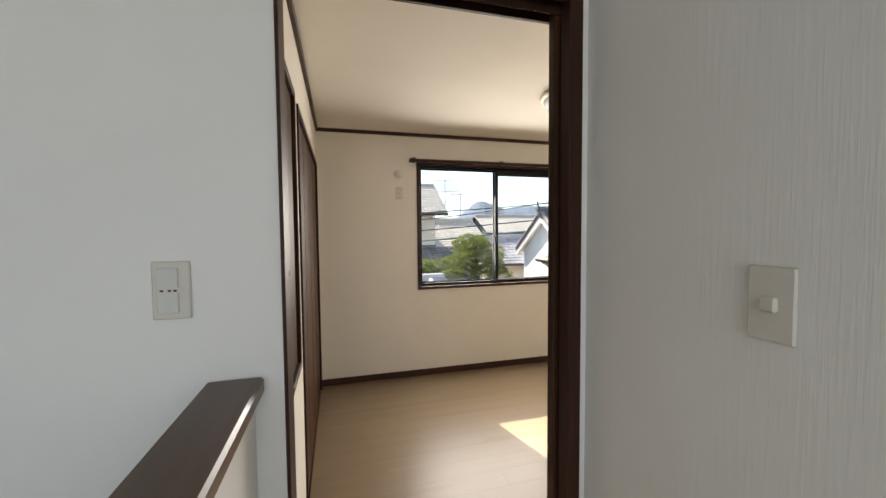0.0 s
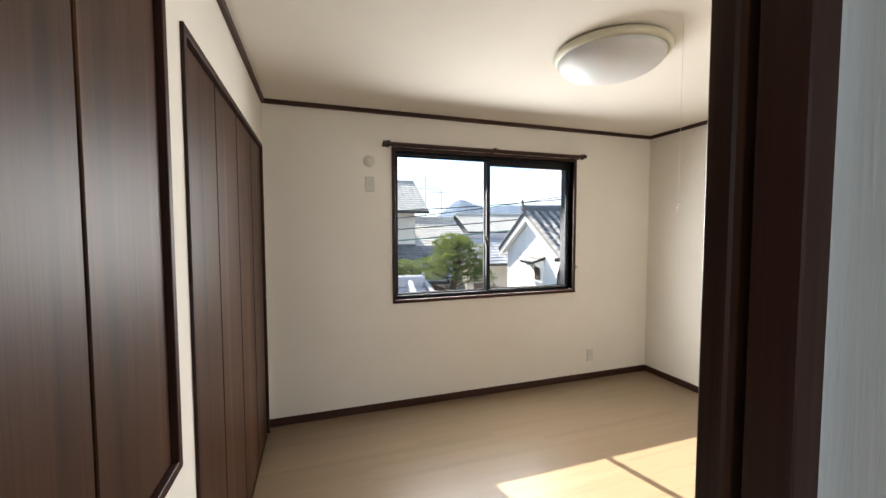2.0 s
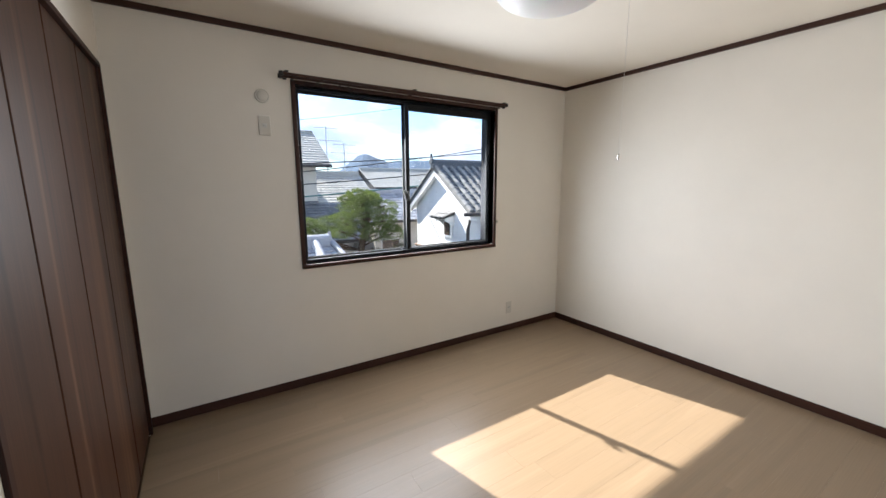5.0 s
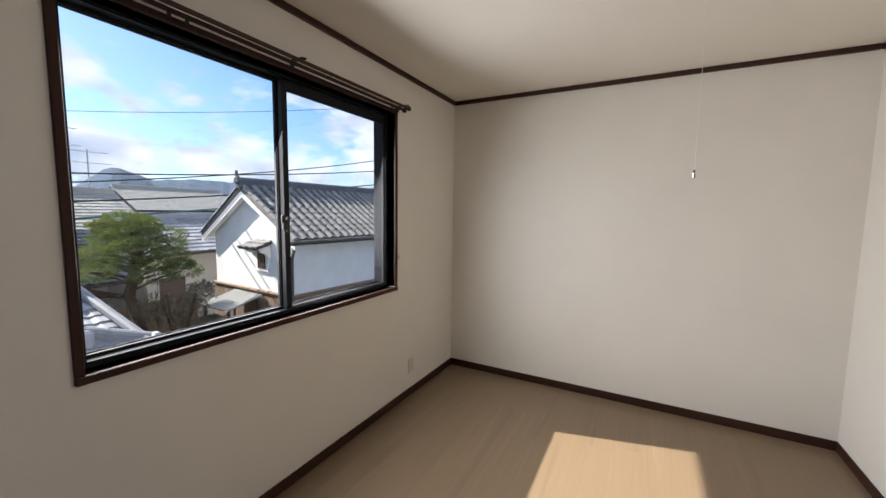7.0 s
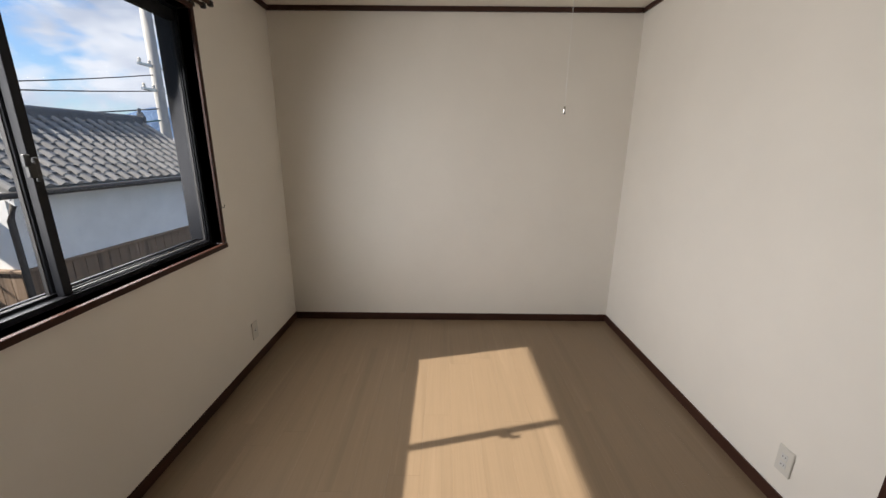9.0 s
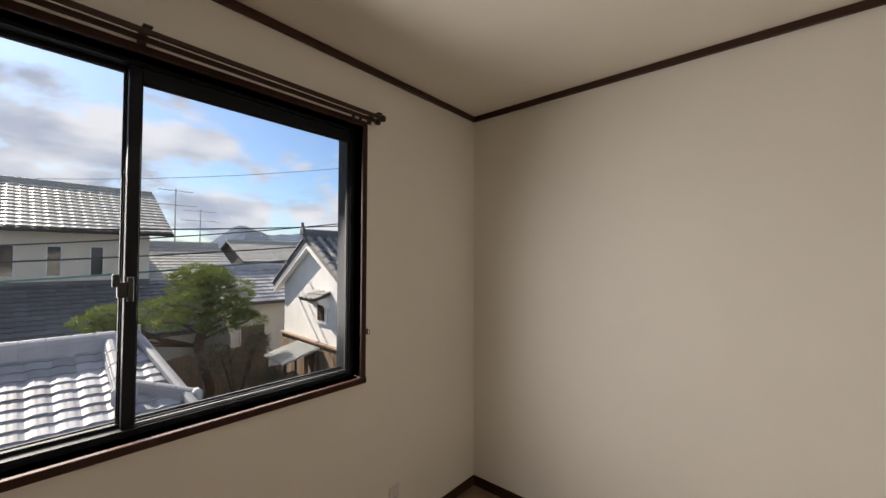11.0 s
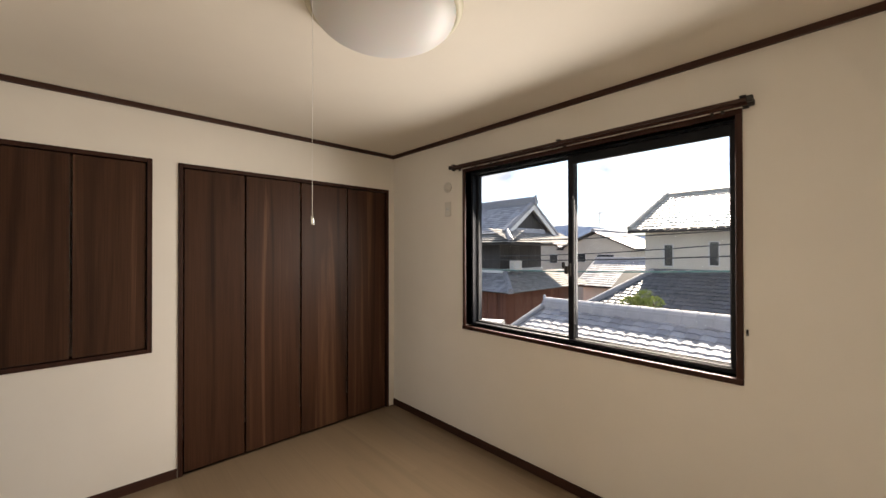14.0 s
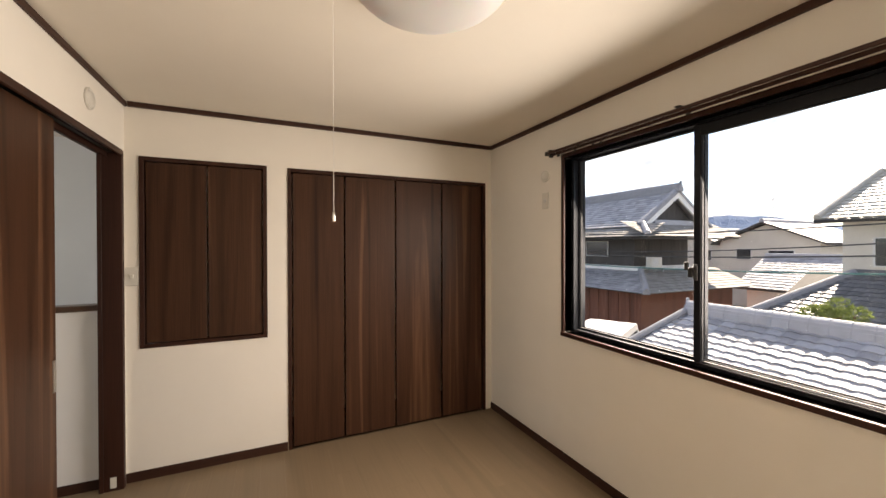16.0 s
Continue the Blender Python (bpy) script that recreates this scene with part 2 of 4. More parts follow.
solid("floor_slab", boxes((-1.3, RX + 0.15, -0.115, RY + 0.15, -0.12, -0.012)), M["joint"], "dark underlay beneath the oak floor boards", "floor")
solid("hall_floor", boxes((-0.09, 0.84, -3.6, -0.116, -0.12, 0.0)), M["floor"], "brown wooden landing floor outside the room", "floor")
solid("ceiling", boxes((-1.3, RX + 0.15, -3.7, RY + 0.15, RZ, RZ + 0.12)), M["ceiling"], "cream papered ceiling", "ceiling")
solid("wall_north", boxes((-0.6, WX0, RY, RY + 0.15, -0.1, RZ), (WX1, RX + 0.15, RY, RY + 0.15, -0.1, RZ), (WX0, WX1, RY, RY + 0.15, -0.1, WZ0), (WX0, WX1, RY, RY + 0.15, WZ1, RZ)), M["wall"], "cream papered wall with a wide window", "wall")
solid("wall_east", boxes((RX, RX + 0.15, -0.15, RY, -0.1, RZ)), M["wall"], "plain cream papered wall", "wall")
solid("wall_west", boxes((-0.12, 0, HY + 0.02, BY0 + 0.012, -0.1, RZ), (-0.12, 0, BY0 + 0.012, BY1 - 0.012, -0.1, BZ0 + 0.012), (-0.12, 0, BY0 + 0.012, BY1 - 0.012, BZ1 - 0.012, RZ),
      (-0.12, 0, BY1 - 0.012, CY0 + 0.012, -0.1, RZ), (-0.12, 0, CY0 + 0.012, CY1 - 0.012, CZ1 - 0.012, RZ), (-0.12, 0, CY1 - 0.012, RY, -0.1, RZ)), M["wall"], "cream papered wall with built-in closets", "wall")
solid("closet_back", boxes((-0.62, -0.6, 0, RY, -0.1, RZ)), M["wall"], "plain back of the built-in closets", "wall")
solid("wall_south", boxes((DX1 - 0.012, RX, HY, 0, -0.1, RZ), (0.0, DX1 - 0.012, HY + 0.004, 0, DZ1 - 0.012, RZ), (0.0, DX0 + 0.01, HY + 0.02, 0, -0.1, DZ1 - 0.012)), M["wall"], "cream papered wall with a sliding door", "wall")
solid("pocket_wall", boxes((0.815, DX1 - 0.012, -0.105, -0.062, -0.1, DZ1 - 0.012)), M["hallwall"], "thin wall behind the sliding door", "wall")
# hall and stairwell
solid("wall_hall_north", boxes((-1.3, 0.061, HY, HY + 0.018, -2.6, RZ), (0.061, 0.838, HY, HY + 0.003, DZ1 - 0.012, RZ)), M["hallwall"], "white papered landing wall with a switch", "wall")
solid("wall_hall_east", boxes((0.838, 0.94, -3.6, HY, -0.1, RZ)), M["ribwall"], "white landing wall with ribbed paper", "wall")
solid("wall_hall_west", boxes((-1.3, -1.18, -3.6, HY, -2.6, RZ)), M["hallwall"], "white stairwell wall", "wall")
# unseen wall; its window opening is assumed, behind the hall lamp
solid("wall_hall_south", boxes((-1.3, -0.55, -3.7, -3.6, -2.6, RZ), (0.75, 0.94, -3.7, -3.6, -0.1, RZ), (-0.55, 0.75, -3.7, -3.6, -2.6, 1.0), (-0.55, 0.75, -3.7, -3.6, 2.2, RZ)), M["hallwall"], "white landing wall with an assumed window opening", "wall")
solid("stairwell_floor", boxes((-1.3, -0.09, -3.6, HY, -2.7, -2.6)), M["floor"], "wooden floor below the stairwell", "floor")
half = thing("stair_half_wall", "white half wall with a dark wooden cap beside the stairs", "half wall", "", "structure")
part("body", boxes((-0.078, -0.004, -3.4, HY - 0.001, -0.1, 1.10)), M["hallwall"], half)
part("cap", boxes((-0.098, 0.017, -3.4, HY - 0.002, 1.10, 1.135), bevel=0.006), M["cap"], half, "dark brown wooden cap with rounded edges")
part("baseboard", boxes((-0.004, 0.004, -3.4, HY - 0.002, 0, 0.06)), M["trimy"], half)


def board(name, bm, material, label):
    return solid(name, bm, material, label, "trim")


for q, mm in (((DX1 + 0.003, RX, 0.0, 0.008, 0, 0.062), "trimx"), ((0.0, RX, RY - 0.008, RY, 0, 0.062), "trimx"),
              ((RX - 0.008, RX, 0.008, RY - 0.008, 0, 0.062), "trimy"), ((0, 0.008, 0.0, CY0 - 0.004, 0, 0.062), "trimy")):
    board("baseboard", boxes(q, bevel=0.002), M[mm], "dark brown wooden baseboard")
for q, mm in (((0.0, RX, 0.0, 0.016, RZ - 0.031, RZ), "trimx"), ((0.0, RX, RY - 0.022, RY, RZ - 0.031, RZ), "trimx"),
              ((RX - 0.022, RX, 0.022, RY - 0.022, RZ - 0.031, RZ), "trimy"), ((0, 0.022, 0.022, RY - 0.022, RZ - 0.031, RZ), "trimy")):
    board("ceiling_trim", boxes(q, bevel=0.002), M[mm], "dark brown wooden moulding along the ceiling")


# ---- window ----
win = thing("window_1", "black aluminium sliding window in a dark wooden casing", "window", "", "structure")
c = 0.027
part("casing", boxes((WX0 - c, WX1 + c, RY - 0.012, RY + 0.06, WZ1, WZ1 + c), (WX0 - c, WX1 + c, RY - 0.018, RY + 0.06, WZ0 - c, WZ0), (WX0 - c, WX0, RY - 0.012, RY + 0.06, WZ0, WZ1), (WX1, WX1 + c, RY - 0.012, RY + 0.06, WZ0, WZ1), bevel=0.002), M["trim"], win, "dark reddish-brown wooden casing")
part("frame", boxes((WX0, WX1, RY + 0.055, RY + 0.16, WZ1 - 0.014, WZ1), (WX0, WX1, RY + 0.055, RY + 0.17, WZ0, WZ0 + 0.022), (WX0, WX0 + 0.025, RY + 0.055, RY + 0.16, WZ0 + 0.022, WZ1 - 0.014), (WX1 - 0.022, WX1, RY + 0.055, RY + 0.16, WZ0 + 0.022, WZ1 - 0.014),
                    (WX0 + 0.025, WX1 - 0.022, RY + 0.092, RY + 0.096, WZ0 + 0.022, WZ0 + 0.034), (WX0 + 0.025, WX1 - 0.022, RY + 0.125, RY + 0.129, WZ0 + 0.022, WZ0 + 0.034)), M["alu"], win, "black aluminium frame with sill tracks")


def sash(x0, x1, y, gx0, gx1, gz0, gz1):
    z0, z1 = WZ0 + 0.024, WZ1 - 0.016
    s = part("sash", boxes((x0, gx0, y, y + 0.028, z0, z1), (gx1, x1, y, y + 0.028, z0, z1), (gx0, gx1, y, y + 0.028, z0, gz0), (gx0, gx1, y, y + 0.028, gz1, z1), bevel=0.0015), M["alu"], win)
    part("pane", boxes((gx0 - 0.004, gx1 + 0.004, y + 0.012, y + 0.016, gz0 - 0.004, gz1 + 0.004)), M["glass"], s).visible_shadow = False
    part("gasket", boxes((gx0, gx0 + 0.004, y + 0.008, y + 0.02, gz0, gz1), (gx1 - 0.004, gx1, y + 0.008, y + 0.02, gz0, gz1), (gx0 + 0.004, gx1 - 0.004, y + 0.008, y + 0.02, gz0, gz0 + 0.004), (gx0 + 0.004, gx1 - 0.004, y + 0.008, y + 0.02, gz1 - 0.004, gz1)), M["gasket"], s)
    return s


inner = sash(1.795, 2.655, RY + 0.062, 1.828, 2.630, 0.925, 2.033)
outer = sash(0.968, 1.828, RY + 0.098, 1.000, 1.792, 0.925, 2.074)
latch = part("latch", boxes((1.775, 1.800, RY + 0.045, RY + 0.062, 1.335, 1.385), (1.762, 1.782, RY + 0.038, RY + 0.052, 1.37, 1.41), (1.800, 1.818, RY + 0.05, RY + 0.062, 1.32, 1.40), bevel=0.003), M["dark"], inner, "black crescent lock")
rail = thing("curtain_rail", "dark brown double curtain rail above the window", "curtain rail")
for yy, zz in ((RY - 0.040, 2.131), (RY - 0.078, 2.138)):
    part("track", boxes((0.868, 2.724, yy - 0.007, yy + 0.007, zz - 0.008, zz + 0.008), bevel=0.002), M["trimx"], rail)
    for xx in (0.868, 2.724):
        part("end_cap", boxes((xx - 0.012, xx + 0.012, yy - 0.012, yy + 0.012, zz - 0.015, zz + 0.013), bevel=0.004), M["dark"], rail)
for xx in (0.90, 1.81, 2.70):
    part("bracket", boxes((xx - 0.012, xx + 0.012, RY - 0.09, RY, 2.150, 2.156), (xx - 0.012, xx + 0.012, RY - 0.006, RY, 2.119, 2.156), bevel=0.001), M["dark"], rail)
for xx in (0.94, 1.1, 1.25, 1.31, 2.58, 2.62):
    part("runner", boxes((xx - 0.006, xx + 0.006, RY - 0.045, RY - 0.035, 2.107, 2.121), bevel=0.001), M["dark"], rail)
hook = thing("tieback_hook", "small dark curtain tieback hook beside the window", "hook", at=(2.70, RY, 1.11))
part("plate", boxes((-0.004, 0.004, -0.003, 0, -0.014, 0.014), bevel=0.001), M["dark"], hook)
part("prong", tube([(0, -0.002, -0.008), (0, -0.018, -0.010), (0, -0.022, 0.0), (0, -0.018, 0.008)], 0.002), M["dark"], hook)


# ---- built-in closets ----
def leaf_door(name, parent, y0, y1, z0, z1, knob=None):
    d = part(name, boxes((-0.026, -0.006, y0, y1, z0, z1), bevel=0.0025), M["walnut"], parent)
    if knob:
        part("knob", lathe([(0.006, -0.006), (0.006, 0.006), (0.013, 0.012), (0.014, 0.018), (0.009, 0.022)], 20, "x", (0, knob[0], knob[1])), M["trim"], d, "small round dark knob", True)
    return d


closet = thing("closet", "tall dark walnut folding closet doors in a dark frame", "closet", at=(0, 0, 0))
part("frame", boxes((-0.10, 0.010, CY0, CY0 + 0.026, 0, CZ1), (-0.10, 0.010, CY1 - 0.026, CY1, 0, CZ1), (-0.10, 0.010, CY0 + 0.026, CY1 - 0.026, CZ1 - 0.026, CZ1), bevel=0.002), M["trim"], closet)
ys = [CY0 + 0.029, 1.358, 1.770, 2.186, CY1 - 0.029]
for i in range(4):
    leaf_door("door_leaf", closet, ys[i] + 0.0055, ys[i + 1] - 0.0055, 0.012, CZ1 - 0.031)
cab = thing("wall_cabinet", "dark walnut two-door cabinet set into the wall", "cabinet")
part("frame", boxes((-0.10, 0.010, BY0, BY0 + 0.026, BZ0, BZ1), (-0.10, 0.010, BY1 - 0.026, BY1, BZ0, BZ1), (-0.10, 0.010, BY0 + 0.026, BY1 - 0.026, BZ1 - 0.026, BZ1), (-0.10, 0.010, BY0 + 0.026, BY1 - 0.026, BZ0, BZ0 + 0.026), bevel=0.002), M["trim"], cab)
leaf_door("door_leaf", cab, BY0 + 0.032, 0.440, BZ0 + 0.03, BZ1 - 0.031)
leaf_door("door_leaf", cab, 0.450, BY1 - 0.032, BZ0 + 0.03, BZ1 - 0.031)

# ---- sliding door ----
door = thing("door_1", "dark walnut sliding door pushed open into its frame", "door", "", "structure")
part("door_frame", boxes((DX0, DX0 + 0.035, -0.093, 0.006, 0, DZ1), (0.058, 0.066, -0.115, -0.093, 0, DZ1), (DX1 - 0.03, DX1, -0.102, 0.010, 0, DZ1), (DX0 + 0.035, DX1 - 0.03, -0.004, 0.010, DZ1 - 0.035, DZ1), (DX0 + 0.0376, 0.775, -0.117, -0.098, DZ1 - 0.035, DZ1), (DX0 + 0.035, DX1 - 0.03, -0.098, -0.004, DZ1 - 0.012, DZ1),
                         (0.775, 0.815, -0.117, -0.072, 0, DZ1), (DX0 + 0.035, DX1 - 0.03, -0.068, -0.064, DZ1 - 0.05, DZ1 - 0.012), bevel=0.002), M["trim"], door)
part("door_track", boxes((DX0 + 0.035, DX1 - 0.03, -0.058, -0.034, DZ1 - 0.022, DZ1 - 0.012)), M["dark"], door)
leaf = part("door_leaf", boxes((0.763, DX1 - 0.034, -0.061, -0.030, 0.008, DZ1 - 0.03), bevel=0.003), M["walnut"], door)
part("pull", boxes((0.772, 0.776, -0.031, -0.026, 0.855, 0.995), (0.792, 0.796, -0.031, -0.026, 0.855, 0.995), (0.776, 0.792, -0.031, -0.026, 0.991, 0.995), (0.776, 0.792, -0.031, -0.026, 0.855, 0.859), (0.776, 0.792, -0.0305, -0.0295, 0.859, 0.991)), M["steel"], leaf, "flush steel finger pull")
part("stop_plate", boxes((DX0 + 0.034, DX0 + 0.039, -0.060, -0.030, 0.02, 0.085), bevel=0.001), M["plastic"], door, "white plastic strike plate near the floor")
part("plug", lathe([(0.0068, -0.002), (0.0068, 0.0006), (0.005, 0.001)], 20, "x", (DX0 + 0.035, -0.018, 1.352)), M["trim"], door, "round dark cover", True)


# ---- switches, sockets, covers: built facing -y at the origin ----
def plate(name, label, category, m, kind):
    t = thing(name, label, category)
    part("cover", boxes((-0.035, 0.035, -0.008, 0, -0.06, 0.06), bevel=0.003), M["plastic"], t)
    if kind == "switch":
        part("rocker", boxes((-0.022, 0.022, -0.012, -0.006, -0.045, 0.045), bevel=0.002), M["plastic2"], t)
        part("mark", boxes((-0.018, -0.008, -0.0127, -0.0115, -0.002, 0.002)), M["dark"], t)
    elif kind == "small":
        part("rocker", boxes((-0.012, 0.012, -0.016, -0.006, -0.012, 0.012), bevel=0.003), M["plastic"], t)
    elif kind == "pilot":
        part("rocker", boxes((-0.025, 0.014, -0.012, -0.006, -0.047, 0.047), bevel=0.0015), M["plastic2"], t)
        part("label", boxes((-0.008, 0.022, -0.0128, -0.0118, -0.006, 0.006)), M["plastic"], t)
        for xx in (-0.015, -0.001, 0.009):
            part("mark", boxes((xx - 0.003, xx + 0.003, -0.0136, -0.0126, -0.002, 0.002)), M["dark"], t)
    else:
        for zz in ((0.018, -0.018) if kind == "double" else (0.0,)):
            s = part("socket", boxes((-0.014, 0.014, -0.010, -0.006, zz - 0.013, zz + 0.013), bevel=0.001), M["plastic2"], t)
            for xx in (-0.006, 0.006):
                part("slot", boxes((xx - 0.001, xx + 0.001, -0.0106, -0.0098, zz - 0.004, zz + 0.004)), M["dark"], s)
    t.matrix_world = m
    return t


plate("wall_socket", "ivory wall socket above the baseboard", "socket", pose(2.88, RY, 0.240), "single")
plate("wall_socket", "ivory double wall socket above the baseboard", "socket", pose(1.83, 0, 0.215, 0, 0, 180), "double")
plate("wall_socket", "ivory socket plate high on the wall for an air conditioner", "socket", pose(0.762, RY, 1.825), "single")
plate("light_switch", "ivory light switch beside the door frame", "switch", pose(0, 0.036, 1.305, 0, 0, 90), "small")
plate("light_switch", "white rocker switch with pilot marks on the landing wall", "switch", pose(-0.152, HY, 1.334), "pilot")
plate("light_switch", "white switch with a small toggle on the ribbed landing wall", "switch", pose(0.838, -0.573, 1.332, 0, 0, -90), "small")


def cap_cover(name, label, m, r):
    t = thing(name, label, "cover")
    part("ring", lathe([(r, 0), (r, -0.008), (r * 0.93, -0.012), (r * 0.80, -0.012), (r * 0.78, -0.009)], 32, "y"), M["plastic"], t, "", True)
    part("lid", lathe([(r * 0.76, 0), (r * 0.76, -0.012), (r * 0.70, -0.015)], 32, "y"), M["plastic"], t, "", True)
    t.matrix_world = m
    return t


cap_cover("vent_hazed_cover", "round ivory air-conditioner sleeve cover on the wall", pose(0.760, RY, 2.004), 0.043)
cap_cover("vent_hazed_cover", "round white vent cover above the door", pose(0.505, 0, 2.240, 0, 0, 180), 0.055)

# ---- ceiling lamp with pull cord ----
LX, LY = 1.84, 1.32
lamp = thing("ceiling_lamp", "round opal ceiling lamp with an ivory rim, switched off", "ceiling lamp", at=(LX, LY, RZ))
part("base", lathe([(0.10, 0), (0.20, -0.002), (0.20, -0.016), (0.15, -0.02)], 40), M["plastic2"], lamp, "", True)
part("rim", lathe([(0.250, -0.004), (0.282, -0.008), (0.291, -0.018), (0.284, -0.036), (0.266, -0.044), (0.254, -0.02)], 56), M["rim"], lamp, "ivory plastic rim", True)
part("shade", lathe([(0.266, -0.036), (0.262, -0.044)] + [(0.262 * math.cos(a), -0.044 - 0.092 * math.sin(a)) for a in [0.15 * k for k in range(1, 10)]] + [(0.01, -0.1362)], 56), M["shade"], lamp, "milky opal shade", True)
part("catch", boxes((0.286, 0.312, -0.012, 0.012, -0.026, -0.012), bevel=0.003), M["rim"], lamp)
cordt = thing("pull_cord", "thin white pull cord hanging from the ceiling lamp", "pull cord", at=(1.950, 0.99, 1.558))
part("string", tube([(0, 0, 0.02), (0, 0, RZ - 1.558)], 0.0009, 6), M["cord"], cordt)
part("grip", lathe([(0.002, 0.026), (0.004, 0.023), (0.0045, 0.001), (0.003, -0.002)], 16), M["chrome"], cordt, "small chrome grip", True)


# ---- outside: materials ----
def tile_mat(name, color, rough=0.38, vary=0.25):
    m = mat(name, color, rough, 0.0, 0.4)
    n, l, b = bits(m)
    info = n.new("ShaderNodeObjectInfo")
    geo = n.new("ShaderNodeNewGeometry")
    a = n.new("ShaderNodeMath")
    l.new(info.outputs["Random"], a.inputs[0])
    l.new(geo.outputs["Random Per Island"], a.inputs[1])
    fr = n.new("ShaderNodeMath")
    fr.operation = "FRACT"
    l.new(a.outputs[0], fr.inputs[0])
    lo, hi = tuple(c * (1 - vary) for c in color), tuple(c * (1 + vary) for c in color)
    tone = ramp(m, fr.outputs[0], [(0.0, lo), (1.0, hi)])
    dirt = ramp(m, noise_tex(m, 3.5, 6, 0.65).outputs["Fac"], [(0.35, (0.62, 0.61, 0.57)), (0.62, (1, 1, 1))])
    l.new(mix(m, "MULTIPLY", 0.35, tone, dirt), b.inputs["Base Color"])
    bump(m, noise_tex(m, 60, 3).outputs["Fac"], 0.15, 0.004)
    return m


M["tile"] = tile_mat("silver_grey_roof_tile", (0.34, 0.35, 0.38), 0.55)
M["tile_old"] = tile_mat("weathered_roof_tile", (0.27, 0.265, 0.255), 0.85, 0.18)
M["tile_warm"] = tile_mat("pale_brown_roof_tile", (0.42, 0.41, 0.375), 0.42, 0.10)
M["tile_dark"] = tile_mat("dark_grey_roof_tile", (0.12, 0.13, 0.145), 0.45)
M["plaster"] = paint("white_lime_plaster", (0.84, 0.84, 0.82), 0.08, 0.9, 30, 0.2, 0.01)
M["stucco"] = paint("beige_stucco", (0.60, 0.57, 0.50), 0.08, 0.9, 90, 0.3, 0.006)
M["stucco_grey"] = paint("grey_stucco", (0.46, 0.46, 0.45), 0.08, 0.9, 90, 0.3, 0.006)
M["slatwall"] = wood("dark_weathered_boards", (0.045, 0.042, 0.04), (0.075, 0.07, 0.066), (0.11, 0.10, 0.095), 0.8, 0.5)
M["redwall"] = wood("red_brown_boards", (0.13, 0.05, 0.03), (0.22, 0.085, 0.05), (0.30, 0.13, 0.08), 0.75, 0.5)
M["planks"] = wood("brown_plank_wall", (0.12, 0.085, 0.06), (0.24, 0.165, 0.11), (0.38, 0.28, 0.20), 0.8, 0.6)
M["bark"] = paint("pine_bark", (0.10, 0.065, 0.045), 0.4, 0.9, 25, 1.0, 0.03)
M["ground"] = paint("asphalt_and_earth", (0.075, 0.072, 0.068), 0.3, 0.95, 40, 0.5, 0.02)
M["metal_roof"] = paint("pale_metal_roof", (0.34, 0.35, 0.34), 0.2, 0.6, 12, 0.1, 0.01)
M["concrete"] = paint("pole_concrete", (0.42, 0.41, 0.39), 0.12, 0.85, 40, 0.2, 0.005)
M["cable"] = mat("black_cable", (0.025, 0.028, 0.03), 0.5)
M["cable_teal"] = mat("green_cable", (0.06, 0.16, 0.15), 0.45)
M["pane_dark"] = mat("dark_window_pane", (0.03, 0.035, 0.04), 0.08, 0, 0.8)
M["frame_white"] = mat("pale_window_frame", (0.6, 0.6, 0.58), 0.5)
M["van_paint"] = mat("white_car_paint", (0.75, 0.76, 0.77), 0.2, 0, 0.6)
M["rubber"] = mat("tyre_rubber", (0.02, 0.02, 0.02), 0.85)


def leaf_mat(name, a, b_, c_):
    m = mat(name, b_, 0.6, 0, 0.3)
    n, l, b = bits(m)
    geo = n.new("ShaderNodeNewGeometry")
    l.new(ramp(m, geo.outputs["Random Per Island"], [(0.0, a), (0.5, b_), (1.0, c_)]), b.inputs["Base Color"])
    b.inputs["Transmission Weight"].default_value = 0.0
    tr = n.new("ShaderNodeBsdfTranslucent")
    tr.inputs["Color"].default_value = (*[q * 1.6 for q in c_], 1)
    mx = n.new("ShaderNodeMixShader")
    mx.inputs[0].default_value = 0.3
    o = n["Material Output"]
    l.new(b.outputs[0], mx.inputs[1])
    l.new(tr.outputs[0], mx.inputs[2])
    l.new(mx.outputs[0], o.inputs["Surface"])
    return m


M["needles"] = leaf_mat("pine_needles", (0.03, 0.055, 0.022), (0.075, 0.115, 0.036), (0.15, 0.19, 0.055))
M["leaves"] = leaf_mat("dark_leaves", (0.04, 0.06, 0.028), (0.085, 0.105, 0.05), (0.17, 0.13, 0.10))


class Soup:
    """Vertices and faces gathered into one mesh."""

    def __init__(self):
        self.v, self.f = [], []

    def quad(self, *ps):
        i = len(self.v)
        self.v += [tuple(p) for p in ps]
        self.f.append(tuple(range(i, i + len(ps))))

    def mesh(self, name, material):
        me = bpy.data.meshes.new(name)
        me.from_pydata(self.v, [], self.f)
        me.materials.append(material)
        me.update()
        return me

    def part(self, name, material, parent, label="", kind=""):
        ob = new(name, self.mesh(name, material))
        ob.parent = parent
        return tagged(ob, label, "", "", kind)


def wave(s, amp):
    """The cross-section of a pantile: a broad trough and a narrow roll."""
    return amp * (0.55 * math.sin(2 * math.pi * s - 0.6) + 0.25 * math.sin(4 * math.pi * s))


